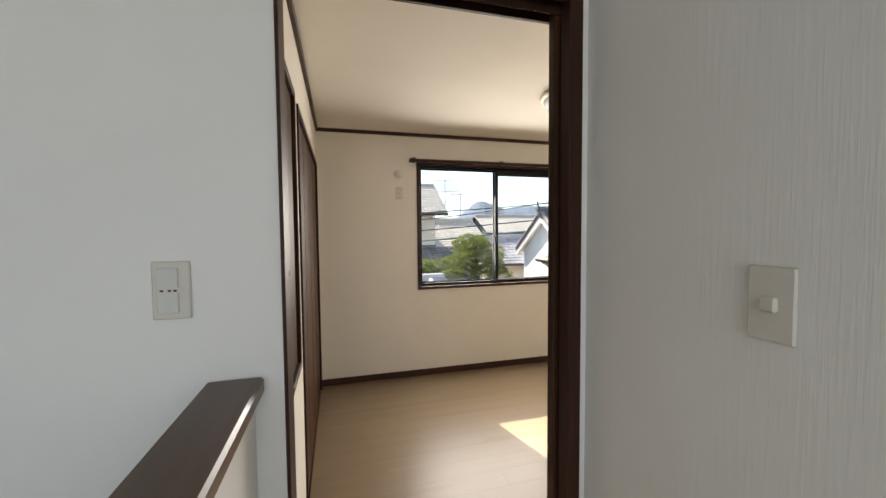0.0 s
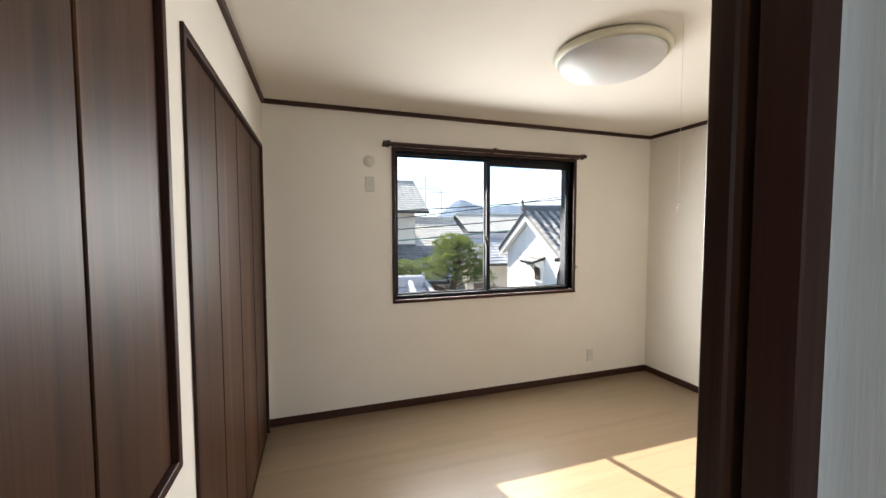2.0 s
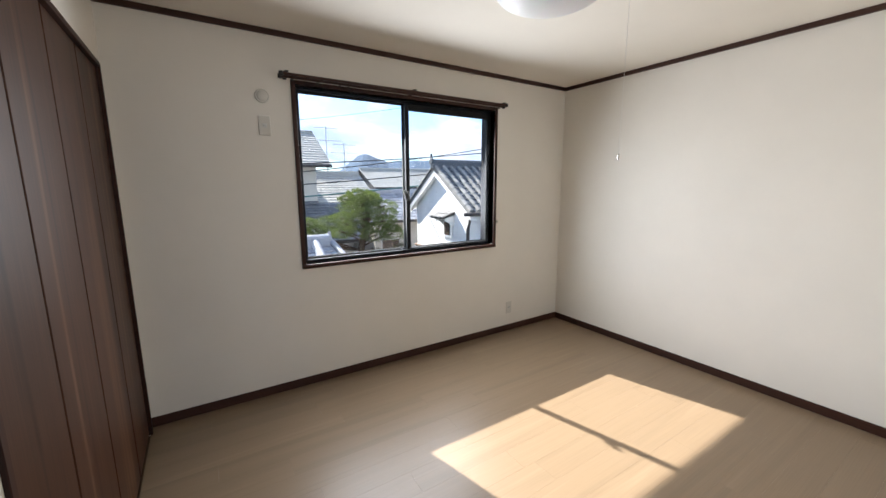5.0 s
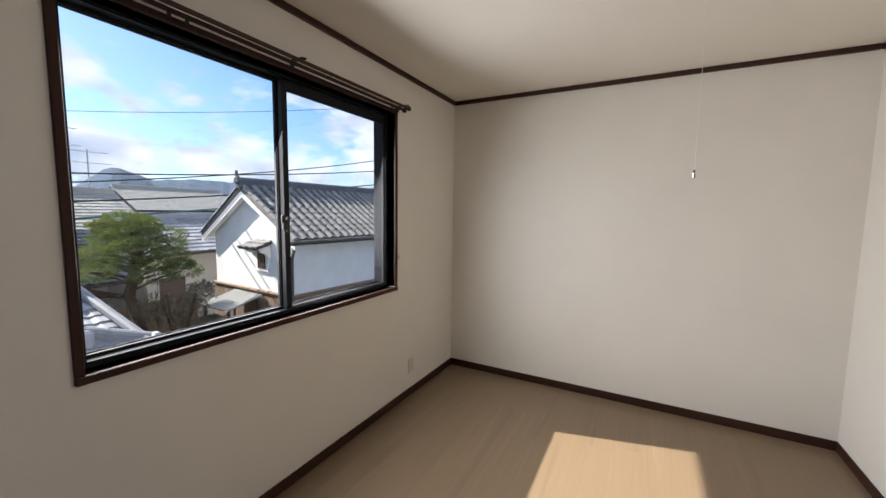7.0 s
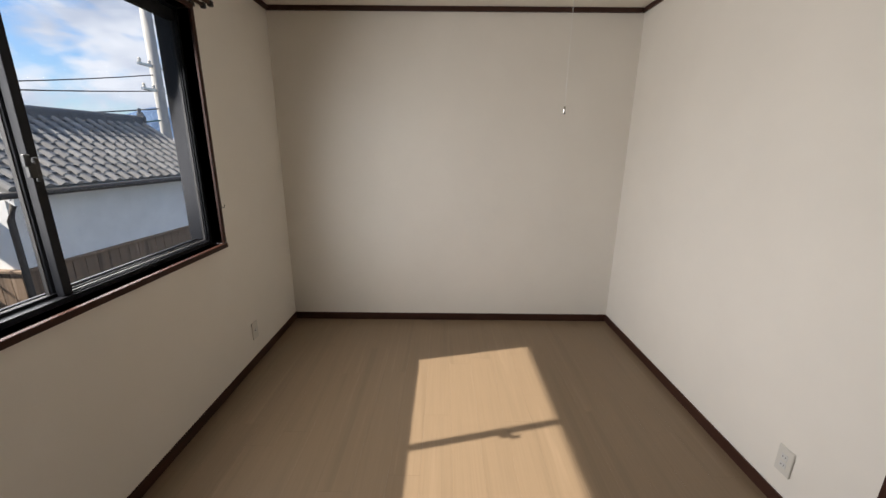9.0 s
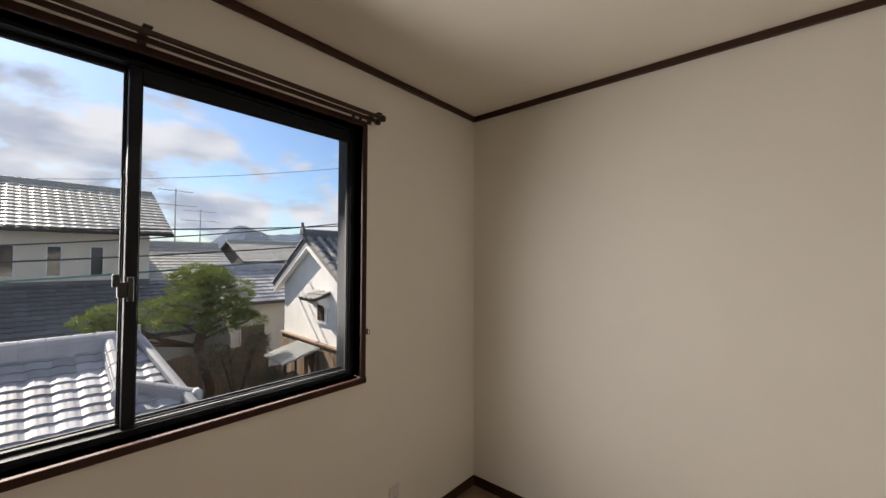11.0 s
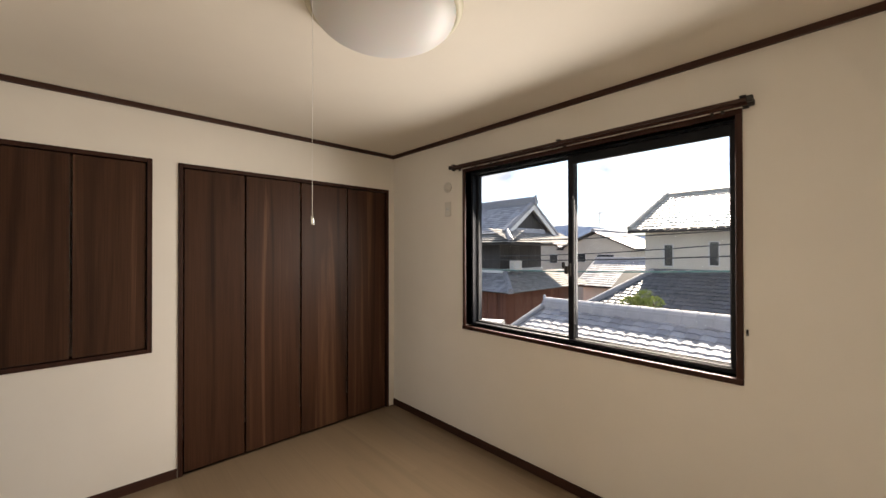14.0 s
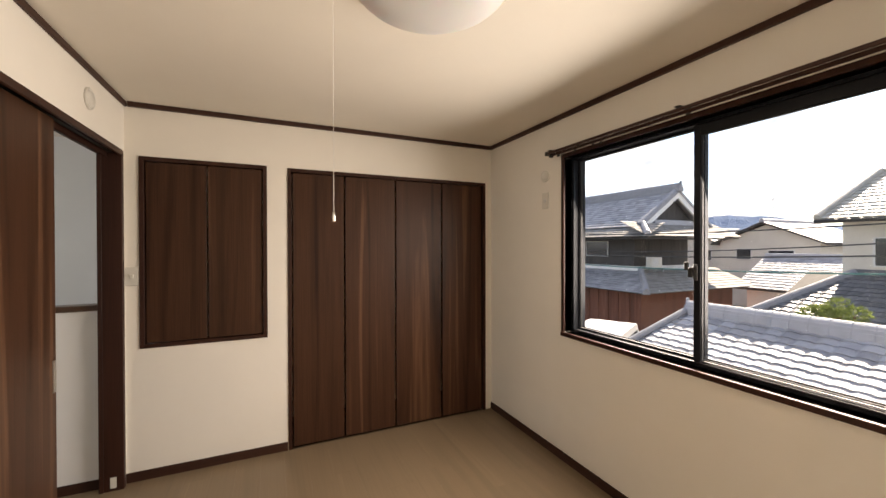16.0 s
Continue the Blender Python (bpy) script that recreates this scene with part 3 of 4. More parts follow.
def tile_field(o, u, v, width, length, tw, tl, amp, lo=None, hi=None, sub=5, step=0.028):
    """Rows of lapped pantiles on a slope: o lower corner, u along the eave, v up the slope."""
    o, u, v = Vector(o), Vector(u).normalized(), Vector(v).normalized()
    n = u.cross(v)
    if n.z < 0:
        n = -n
    sp = Soup()
    rows = max(1, int(round(length / tl)))
    tl = length / rows
    cols = max(1, int(round(width / tw)))
    tw = width / cols
    for j in range(rows):
        a0 = lo((j + 0.5) / rows) if lo else 0.0
        a1 = hi((j + 0.5) / rows) if hi else width
        for i in range(cols):
            if (i + 0.99) * tw < a0 or (i + 0.01) * tw > a1:
                continue
            base = len(sp.v)
            for k in range(sub + 1):
                s = min(max((i + k / sub) * tw, a0), a1)
                h = wave(k / sub, amp)
                p = o + u * s
                sp.v.append(tuple(p + v * (j * tl) + n * (h - 0.012)))
                sp.v.append(tuple(p + v * (j * tl) + n * (h + step)))
                sp.v.append(tuple(p + v * ((j + 1) * tl + 0.01) + n * h))
            for k in range(sub):
                q = base + 3 * k
                sp.f.append((q, q + 3, q + 4, q + 1))
                sp.f.append((q + 1, q + 4, q + 5, q + 2))
    return sp


def ridge_bm(a, b, w=0.24, h=0.22, rolls=True):
    """A ridge course: stacked flat tiles with a round capping."""
    a, b = Vector(a), Vector(b)
    d = (b - a).normalized()
    side = d.cross(Vector((0, 0, 1))).normalized()
    up = side.cross(d)
    L = (b - a).length
    prof = [(-w / 2, -0.08), (-w / 2, h * 0.3), (-w * 0.42, h * 0.3), (-w * 0.42, h * 0.6), (-w * 0.36, h * 0.62), (-w * 0.3, h * 0.85), (-w * 0.12, h), (w * 0.12, h), (w * 0.3, h * 0.85), (w * 0.36, h * 0.62), (w * 0.42, h * 0.6), (w * 0.42, h * 0.3), (w / 2, h * 0.3), (w / 2, -0.08)]
    bm = bmesh.new()
    n = max(2, int(L / 0.28)) if rolls else 2
    rings = []
    for i in range(n):
        for e, k in ((0.0, 1.0), (0.92, 1.0), (0.96, 0.94), (1.0, 0.94)) if rolls else ((0.0, 1.0), (1.0, 1.0)):
            c = a + d * (L * (i + e) / n)
            rings.append([bm.verts.new(c + side * x * k + up * (y if y < 0 else y * k)) for x, y in prof])
    for r0, r1 in zip(rings, rings[1:]):
        for k in range(len(prof) - 1):
            bm.faces.new((r0[k], r0[k + 1], r1[k + 1], r1[k]))
    bm.faces.new(rings[0])
    bm.faces.new(rings[-1])
    bmesh.ops.recalc_face_normals(bm, faces=bm.faces)
    return bm


def finial(at, s=1.0):
    """A ridge-end tile with shoulders and a horn."""
    x, y, z = at
    bm = boxes((x - 0.06 * s, x + 0.06 * s, y - 0.17 * s, y + 0.17 * s, z - 0.05 * s, z + 0.22 * s), (x - 0.05 * s, x + 0.05 * s, y - 0.11 * s, y + 0.11 * s, z + 0.2 * s, z + 0.34 * s), (x - 0.07 * s, x + 0.05 * s, y - 0.04 * s, y + 0.04 * s, z + 0.3 * s, z + 0.48 * s), bevel=0.025 * s)
    return bm


def prism(pts, x0, x1, axis="x"):
    """A solid from a closed outline of (p, z) pairs, drawn out along an axis."""
    bm = bmesh.new()
    f = (lambda p, z, t: (t, p, z)) if axis == "x" else (lambda p, z, t: (p, t, z))
    A = [bm.verts.new(f(p, z, x0)) for p, z in pts]
    B = [bm.verts.new(f(p, z, x1)) for p, z in pts]
    bm.faces.new(A)
    bm.faces.new(B)
    for i in range(len(pts)):
        k = (i + 1) % len(pts)
        bm.faces.new((A[i], A[k], B[k], B[i]))
    bmesh.ops.recalc_face_normals(bm, faces=bm.faces)
    return bm


def front_window(parent, x, y, z, w, h, face="y", material="frame_white"):
    """A window on a wall that faces -y (face 'y') or +x (face 'x')."""
    t = 0.04
    if face == "y":
        fr = boxes((x - w / 2 - t, x + w / 2 + t, y - 0.05, y, z + h / 2, z + h / 2 + t), (x - w / 2 - t, x + w / 2 + t, y - 0.06, y, z - h / 2 - t, z - h / 2), (x - w / 2 - t, x - w / 2, y - 0.05, y, z - h / 2, z + h / 2), (x + w / 2, x + w / 2 + t, y - 0.05, y, z - h / 2, z + h / 2))
        pn = boxes((x - w / 2, x + w / 2, y - 0.015, y - 0.005, z - h / 2, z + h / 2))
    else:
        fr = boxes((y, y + 0.05, x - w / 2 - t, x + w / 2 + t, z + h / 2, z + h / 2 + t), (y, y + 0.06, x - w / 2 - t, x + w / 2 + t, z - h / 2 - t, z - h / 2), (y, y + 0.05, x - w / 2 - t, x - w / 2, z - h / 2, z + h / 2), (y, y + 0.05, x + w / 2, x + w / 2 + t, z - h / 2, z + h / 2))
        pn = boxes((y + 0.005, y + 0.015, x - w / 2, x + w / 2, z - h / 2, z + h / 2))
    f0 = part("window", fr, M[material], parent)
    part("pane", pn, M["pane_dark"], f0)
    return f0


GZ = -2.9


def gable_roof(parent, x0, x1, ye, yr, ze, zr, tile, tw=0.265, tl=0.24, amp=0.028, sub=5, back=True, name="roof", ridge=True, slant=0.0, rh=0.2):
    """Two tiled slopes about a ridge along x, with boards beneath."""
    ra = part(name, prism([(ye, ze - 0.12), (yr, zr - 0.12), (2 * yr - ye, ze - 0.12), (2 * yr - ye, ze - 0.03), (yr, zr - 0.02), (ye, ze - 0.03)], x0 + 0.02 + slant, x1 - 0.02), M["slatwall"], parent)
    L = math.hypot(yr - ye, zr - ze)
    tile_field((x0, ye, ze), (1, 0, 0), (0, yr - ye, zr - ze), x1 - x0, L, tw, tl, amp, lo=lambda k: slant * k, sub=sub).part("tiles", M[tile], ra, "", "stuff")
    if back:
        sp = Soup()
        sp.quad((x0, 2 * yr - ye, ze), (x1, 2 * yr - ye, ze), (x1, yr, zr), (x0 + slant, yr, zr))
        if slant:
            sp.quad((x0, 2 * yr - ye, ze), (x0, ye, ze), (x0 + slant, yr, zr))
        sp.part("back_slope", M[tile], ra)
    if ridge:
        part("ridge", ridge_bm((x0 + slant + 0.05, yr, zr), (x1 - 0.05, yr, zr), 0.22, rh), M[tile], ra)
    return ra


# ---- ground, hills ----
gs = Soup()
gs.quad((-900, -900, GZ), (900, -900, GZ), (900, 900, GZ), (-900, 900, GZ))
tagged(new("ground", gs.mesh("ground", M["ground"])), "grey asphalt and earth around the houses", "ground", "", "structure")


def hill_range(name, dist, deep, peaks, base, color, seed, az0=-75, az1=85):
    # haze is put into the colour: the farther range is paler and bluer
    m = paint(name + "_hazed_cover", color, 0.45, 1.0, 0.25, 0.8, 3.0)
    sp = Soup()
    n, rows = 220, 7
    for i in range(n + 1):
        az = radians(az0 + (az1 - az0) * i / n)
        deg = math.degrees(az)
        top = base + sum(h * math.exp(-((deg - c) / w) ** 2) for c, h, w in peaks)
        top *= 1 + 0.10 * noise.noise((deg * 0.22, seed, 0)) + 0.05 * noise.noise((deg * 0.9, seed, 3)) + 0.035 * noise.noise((deg * 3.1, seed, 5))
        for j in range(rows):
            k = j / (rows - 1)
            d = dist + deep * k
            z = GZ + (top * (1 if j == rows - 1 else k ** 0.8) + 0.05 * top * noise.noise((deg * 0.8, k * 4, seed)) * math.sin(math.pi * k))
            sp.v.append((d * math.sin(az), d * math.cos(az), z))
    for i in range(n):
        for j in range(rows - 1):
            a = i * rows + j
            sp.f.append((a, a + rows, a + rows + 1, a + 1))
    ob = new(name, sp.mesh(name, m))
    return tagged(ob, "distant wooded hills under the sky, haze painted in blue", "hills", "", "structure")


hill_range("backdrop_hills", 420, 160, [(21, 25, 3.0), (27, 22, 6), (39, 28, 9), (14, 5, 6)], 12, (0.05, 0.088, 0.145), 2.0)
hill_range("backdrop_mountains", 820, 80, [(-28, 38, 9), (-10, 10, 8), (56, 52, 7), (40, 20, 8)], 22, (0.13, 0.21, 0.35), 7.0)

# ---- the house's own eave over the window ----
eave = thing("roof_eave", "white painted eave above the window outside", "eave", "", "structure")
part("soffit", boxes((-0.8, 4.4, 2.83, 3.92, 2.80, 2.84)), M["stucco"], eave)
part("fascia", boxes((-0.8, 4.4, 3.90, 3.95, 2.60, 2.84), bevel=0.004), M["alu"], eave)

# ---- neighbour's low tiled roof close to the window ----
NX0, NX1, NYE, NYR, NZE, NZR = -3.10, 3.56, 6.22, 9.81, -1.60, -0.04
low = thing("tiled_house", "low neighbouring house with a silver-grey pantile roof", "house")
part("wall", boxes((NX0 + 0.5, NX1 - 0.5, 7.0, 12.6, GZ, -1.45)), M["plaster"], low)
low_roof = part("roof", prism([(NYE, NZE - 0.14), (NYR, NZR - 0.14), (2 * NYR - NYE, NZE - 0.14), (2 * NYR - NYE, NZE - 0.04), (NYR, NZR - 0.03), (NYE, NZE - 0.04)], NX0 + 0.4, NX1 - 0.42), M["slatwall"], low)
lb = Soup()
lb.quad((NX0 - 0.3, 2 * NYR - NYE, NZE), (NX1, 2 * NYR - NYE, NZE), (NX1 - 0.38, NYR, NZR), (NX0 + 0.36, NYR, NZR))
lb.part("back_slope", M["tile"], low_roof)
main_ridge = part("ridge", ridge_bm((NX0 + 0.35, NYR, NZR + 0.02), (NX1 - 0.42, NYR, NZR + 0.02), 0.27, 0.22), M["tile"], low_roof)
part("ridge_end", finial((NX0 + 0.33, NYR, NZR + 0.02), 0.6), M["tile"], low_roof)
part("ridge_end", finial((NX1 - 0.40, NYR, NZR + 0.02), 0.6), M["tile"], low_roof)
xx = 2.75
LS = (NZR - NZE) / (NYR - NYE)
part("descending_ridge", ridge_bm((xx, NYR - 0.1, NZR - 0.02), (xx, NYR - 1.36, NZR - 1.36 * LS), 0.22, 0.17), M["tile"], low_roof)
part("ridge_end", boxes((xx - 0.15, xx + 0.15, NYR - 1.49, NYR - 1.35, NZR - 1.42 * LS - 0.06, NZR - 1.42 * LS + 0.25), bevel=0.05), M["tile"], low_roof)
part("hip_ridge", ridge_bm((xx + 0.12, NYR - 1.16, NZR - 1.16 * LS + 0.01), (xx + 0.86, NYR - 1.66, NZR - 1.66 * LS + 0.0), 0.19, 0.14), M["tile"], low_roof)
part("ridge_end", boxes((xx + 0.78, xx + 0.92, NYR - 1.78, NYR - 1.60, NZR - 1.68 * LS - 0.03, NZR - 1.68 * LS + 0.17), bevel=0.04), M["tile"], low_roof)


def low_edge(y, side):
    """The slanting verge of the low roof, by distance down the slope."""
    k = (NYR - y) / (NYR - NYE)
    return NX0 + 0.36 - 0.80 * k if side < 0 else NX1 - 0.38 + 0.66 * k


deck = Soup()
deck.quad((low_edge(NYE, -1), NYE, NZE - 0.015), (low_edge(NYE, 1), NYE, NZE - 0.015), (low_edge(NYR, 1), NYR, NZR - 0.015), (low_edge(NYR, -1), NYR, NZR - 0.015))
deck.part("deck", M["tile"], low_roof)
for side in (-1, 1):
    pts = [(low_edge(y, side), y, NZR - (NYR - y) * (NZR - NZE) / (NYR - NYE) + 0.05) for y in (NYE, NYE + 0.8, NYE + 1.6, NYE + 2.4, NYR)]
    part("verge", tube(pts, 0.08, 10), M["tile"], low_roof)


# ---- tall beige house behind it ----
big = thing("beige_house", "two-storey beige house with a pale tiled roof", "house")
part("wall", boxes((-2.6, 4.75, 17.0, 21.2, 0.4, 2.5)), M["stucco"], big, "beige stucco wall")
part("lower_wall", boxes((-3.2, 5.2, 14.9, 21.4, GZ, -0.5)), M["stucco_grey"], big)
part("gable", prism([(17.0, 2.5), (21.2, 2.5), (19.1, 3.85)], -2.6, 4.75), M["stucco"], big)
gable_roof(big, -3.0, 5.25, 16.35, 19.1, 2.32, 3.93, "tile_warm", 0.262, 0.225, 0.011, slant=0.6, rh=0.08)
part("hip", ridge_bm((-2.98, 16.4, 2.36), (-2.4, 19.08, 3.94), 0.2, 0.12), M["tile_warm"], big)
part("gutter", tube([(-3.0, 16.30, 2.24), (5.25, 16.30, 2.24)], 0.06, 8), M["dark"], big)
for k in range(5):
    front_window(big, -0.28 + 0.93 * k, 17.0, 1.37, 0.27, 0.84)
front_window(big, -1.75, 17.0, 1.3, 0.28, 0.8)
part("belt", boxes((-2.32, 4.77, 16.96, 17.0, 0.66, 0.78)), M["tile_dark"], big)
lr = part("lower_roof", prism([(14.1, -0.75), (17.0, 0.58), (17.0, 0.66), (14.1, -0.66)], -3.4, 5.9), M["slatwall"], big)
tile_field((-3.6, 14.05, -0.62), (1, 0, 0), (0, 2.95, 1.30), 9.6, 3.22, 0.27, 0.25, 0.02, lo=lambda k: 1.3 * k, sub=5).part("tiles", M["tile_dark"], lr, "dark grey roof tiles", "stuff")
# left slope and hip: their sunlit look is put into paler tiles
tile_field((-4.1, 17.4, -0.62), (0, -1, 0), (1.75, 0, 1.28), 3.4, 2.1, 0.27, 0.25, 0.02, hi=lambda k: 3.4 - 2.95 * k, sub=4).part("side_tiles", M["tile_warm"], lr, "", "stuff")
part("hip", ridge_bm((-3.75, 14.1, -0.58), (-2.3, 16.95, 0.66), 0.2, 0.14), M["tile"], lr)

# ---- old house with a hip-and-gable roof ----
old = thing("old_house", "old dark wooden house with a hip-and-gable tiled roof", "house")
OX, OYR, OZR = -9.6, 19.7, 4.3
part("wall", boxes((-19.0, OX - 0.9, 17.6, 21.8, -0.2, 2.3)), M["slatwall"], old, "dark weathered upper wall")
orf = part("roof", prism([(17.2, 2.35), (OYR, OZR - 0.1), (22.2, 2.35)], -18.5, OX - 0.55), M["slatwall"], old)
tile_field((-19.0, 16.9, 2.45), (1, 0, 0), (0, OYR - 16.9, OZR - 2.45), 19.0 + OX, math.hypot(OYR - 16.9, OZR - 2.45), 0.28, 0.24, 0.012, sub=4).part("tiles", M["tile"], orf, "", "stuff")
ob_ = Soup()
ob_.quad((-19.0, 22.5, 2.45), (OX, 22.5, 2.45), (OX, OYR, OZR), (-19.0, OYR, OZR))
ob_.part("back_slope", M["tile"], orf)
part("ridge", ridge_bm((-19.0, OYR, OZR), (OX + 0.05, OYR, OZR), 0.35, 0.4), M["tile"], orf)
part("ridge_end", finial((OX + 0.1, OYR, OZR), 1.0), M["tile"], orf)
for sgn in (-1, 1):
    part("rake_board", prism([(OYR, OZR - 0.05), (OYR + sgn * 2.7, 2.42), (OYR + sgn * 2.7, 2.12), (OYR, OZR - 0.36)], OX - 0.12, OX - 0.02), M["plaster"], orf, "pale plastered rake board")
    part("rake_tiles", ridge_bm((OX - 0.12, OYR, OZR + 0.02), (OX - 0.12, OYR + sgn * 2.75, 2.5), 0.3, 0.14), M["tile"], orf)
part("gable_panel", prism([(OYR - 2.1, 2.5), (OYR + 2.1, 2.5), (OYR, OZR - 0.3)], OX - 0.5, OX - 0.42), M["slatwall"], orf)
part("gable_ledge", ridge_bm((OX - 0.3, OYR - 1.5, 2.62), (OX - 0.3, OYR + 1.5, 2.62), 0.2, 0.2), M["tile"], orf)
tile_field((OX + 1.0, 23.3, 1.95), (0, -1, 0), (-1.5, 0, 0.75), 7.2, 1.66, 0.28, 0.24, 0.012, sub=4).part("skirt_tiles", M["tile_old"], orf, "", "stuff")
tile_field((-19.0, 16.1, 1.95), (1, 0, 0), (0, 1.2, 0.62), 10.4, 1.35, 0.28, 0.24, 0.012, sub=4).part("skirt_tiles", M["tile_old"], orf, "", "stuff")
part("skirt_hip", ridge_bm((OX + 0.95, 16.15, 2.0), (OX - 0.1, 17.2, 2.55), 0.25, 0.2), M["tile"], orf)
part("skirt_boards", boxes((-19.0, OX + 0.9, 16.2, 23.2, 1.84, 1.90)), M["slatwall"], orf)
lo2 = part("lower_roof", boxes((-19.0, OX + 1.3, 15.5, 23.4, -0.62, -0.56)), M["slatwall"], old)
tile_field((-19.0, 15.4, -0.56), (1, 0, 0), (0, 2.2, 0.84), 10.9, 2.35, 0.28, 0.24, 0.012, sub=4, hi=lambda k: 10.9 - 2.0 * k).part("tiles", M["tile"], lo2, "", "stuff")
tile_field((OX + 1.5, 23.6, -0.56), (0, -1, 0), (-2.0, 0, 0.84), 8.2, 2.17, 0.28, 0.24, 0.012, sub=4, hi=lambda k: 8.2 - 2.2 * k).part("side_tiles", M["tile_old"], lo2, "", "stuff")
part("hip", ridge_bm((OX + 1.45, 15.45, -0.52), (OX - 0.5, 17.55, 0.30), 0.26, 0.2), M["tile"], lo2)
part("flashing", boxes((-19.0, OX - 0.55, 17.45, 17.6, 0.24, 0.46), (OX - 0.9, OX - 0.78, 17.6, 21.8, 0.24, 0.46)), M["plaster"], lo2, "white plastered course")
part("lower_wall", boxes((-19.0, OX + 0.7, 16.1, 23.0, GZ, -0.6)), M["redwall"], old, "red-brown boarded lower wall")
for k in range(14):
    part("batten", boxes((-17.0 + 0.62 * k, -16.95 + 0.62 * k, 16.05, 16.1, GZ, -0.65)), M["redwall"], old)
front_window(old, -12.9, 17.6, 1.35, 1.5, 0.75)
acu = thing("air_conditioner", "white outdoor air-conditioner unit on the tiled roof", "air conditioner", at=(OX - 0.25, 18.2, 0.34))
part("case", boxes((-0.15, 0.15, -0.40, 0.40, 0.06, 0.62), bevel=0.02), M["plastic"], acu)
part("fan_grille", lathe([(0.22, 0.15), (0.22, 0.165), (0.16, 0.165), (0.05, 0.17), (0.02, 0.165)], 24, "x", (0, -0.1, 0.34)), M["plastic2"], acu)
part("foot", boxes((-0.2, 0.3, -0.3, -0.26, -0.12, 0.06)), M["steel"], acu)
part("foot", boxes((-0.2, 0.3, 0.26, 0.3, -0.12, 0.06)), M["steel"], acu)

# ---- white storehouse: local x along its length, y across ----
kura = thing("storehouse", "white plastered storehouse with a heavy tiled roof", "storehouse", at=(6.83, 8.73, 0), turn=-4.0)
KL, KW, KE, KA = 4.75, 3.48, 0.89, 1.83


def kpart(name, bm, material, parent=kura, label="", smooth=False):
    return part(name, bm, material, parent, label, smooth)


kpart("wall", prism([(0, -0.72), (KW, -0.72), (KW, KE), (KW / 2, KA), (0, KE)], 0, KL), M["plaster"], kura, "white lime-plastered wall")
kpart("wainscot", boxes((-0.03, KL + 0.03, -0.03, KW + 0.03, GZ, -0.72)), M["planks"], kura, "brown vertical plank wainscot")
kpart("wainscot_cap", boxes((-0.09, KL + 0.09, -0.09, KW + 0.09, -0.74, -0.68), bevel=0.01), M["planks"])
for k in range(15):
    kpart("board", boxes((-0.05, -0.03, 0.02 + 0.235 * k, 0.24 + 0.235 * k, GZ, -0.74)), M["planks"])
for k in range(19):
    kpart("board", boxes((0.02 + 0.25 * k, 0.255 + 0.25 * k, -0.05, -0.03, GZ, -0.74)), M["planks"])
kr = kpart("roof", prism([(-0.36, KE - 0.32), (KW / 2, KA + 0.02), (KW + 0.36, KE - 0.32), (KW + 0.36, KE - 0.16), (KW / 2, KA + 0.2), (-0.36, KE - 0.16)], -0.19, KL + 0.22), M["plaster"], kura)
KS = math.hypot(KW / 2 + 0.4, KA + 0.2 - KE + 0.2)


def roll_tiles(x0, x1, y0, z0, y1, z1, pitch=0.27, rows=9, r=0.072):
    """Columns of lapped half-round cover tiles, running from the eave up to the ridge."""
    lo_, hi_ = Vector((0, y0, z0)), Vector((0, y1, z1))
    v = hi_ - lo_
    nn = Vector((0, -v.z, v.y)).normalized()
    if nn.z < 0:
        nn = -nn
    sp = Soup()
    cols = int(round((x1 - x0) / pitch))
    for c_ in range(cols + 1):
        xc = x0 + (x1 - x0) * c_ / cols
        for q in range(rows):
            a_, b_ = lo_ + v * (q / rows), lo_ + v * ((q + 1.04) / rows)
            n0 = len(sp.v)
            for end, rr in ((a_, r * 1.06), (b_, r * 0.9)):
                for t_ in range(7):
                    an = math.pi * t_ / 6
                    sp.v.append(tuple(end + Vector((xc + rr * math.cos(an), 0, 0)) + nn * (rr * 0.85 * math.sin(an) + 0.012)))
            sp.f += [(n0 + t_, n0 + t_ + 1, n0 + t_ + 8, n0 + t_ + 7) for t_ in range(6)]
            sp.f.append(tuple(range(n0, n0 + 7)))
    return sp


tile_field((-0.2, -0.4, KE - 0.17), (1, 0, 0), (0, KW / 2 + 0.4, KA + 0.4 - KE), KL + 0.46, KS, 0.27, 0.2, 0.006, sub=2).part("tiles", M["tile_dark"], kr, "dark trough tiles", "stuff")
roll_tiles(-0.16, KL + 0.22, -0.42, KE - 0.17, KW / 2, KA + 0.23).part("roll_tiles", M["tile_old"], kr, "grey half-round cover tiles", "stuff")
tile_field((KL + 0.26, KW + 0.4, KE - 0.17), (-1, 0, 0), (0, -KW / 2 - 0.4, KA + 0.4 - KE), KL + 0.46, KS, 0.27, 0.2, 0.006, sub=2).part("back_tiles", M["tile_dark"], kr, "", "stuff")
roll_tiles(-0.16, KL + 0.22, KW + 0.42, KE - 0.17, KW / 2, KA + 0.23).part("roll_tiles", M["tile_old"], kr, "", "stuff")
kpart("ridge", ridge_bm((-0.26, KW / 2, KA + 0.22), (KL + 0.26, KW / 2, KA + 0.22), 0.24, 0.2), M["tile_dark"], kr)
kpart("ridge_end", finial((-0.28, KW / 2, KA + 0.3), 0.6), M["tile_dark"], kr)
kpart("ridge_end", finial((KL + 0.28, KW / 2, KA + 0.25), 0.8), M["tile_dark"], kr)
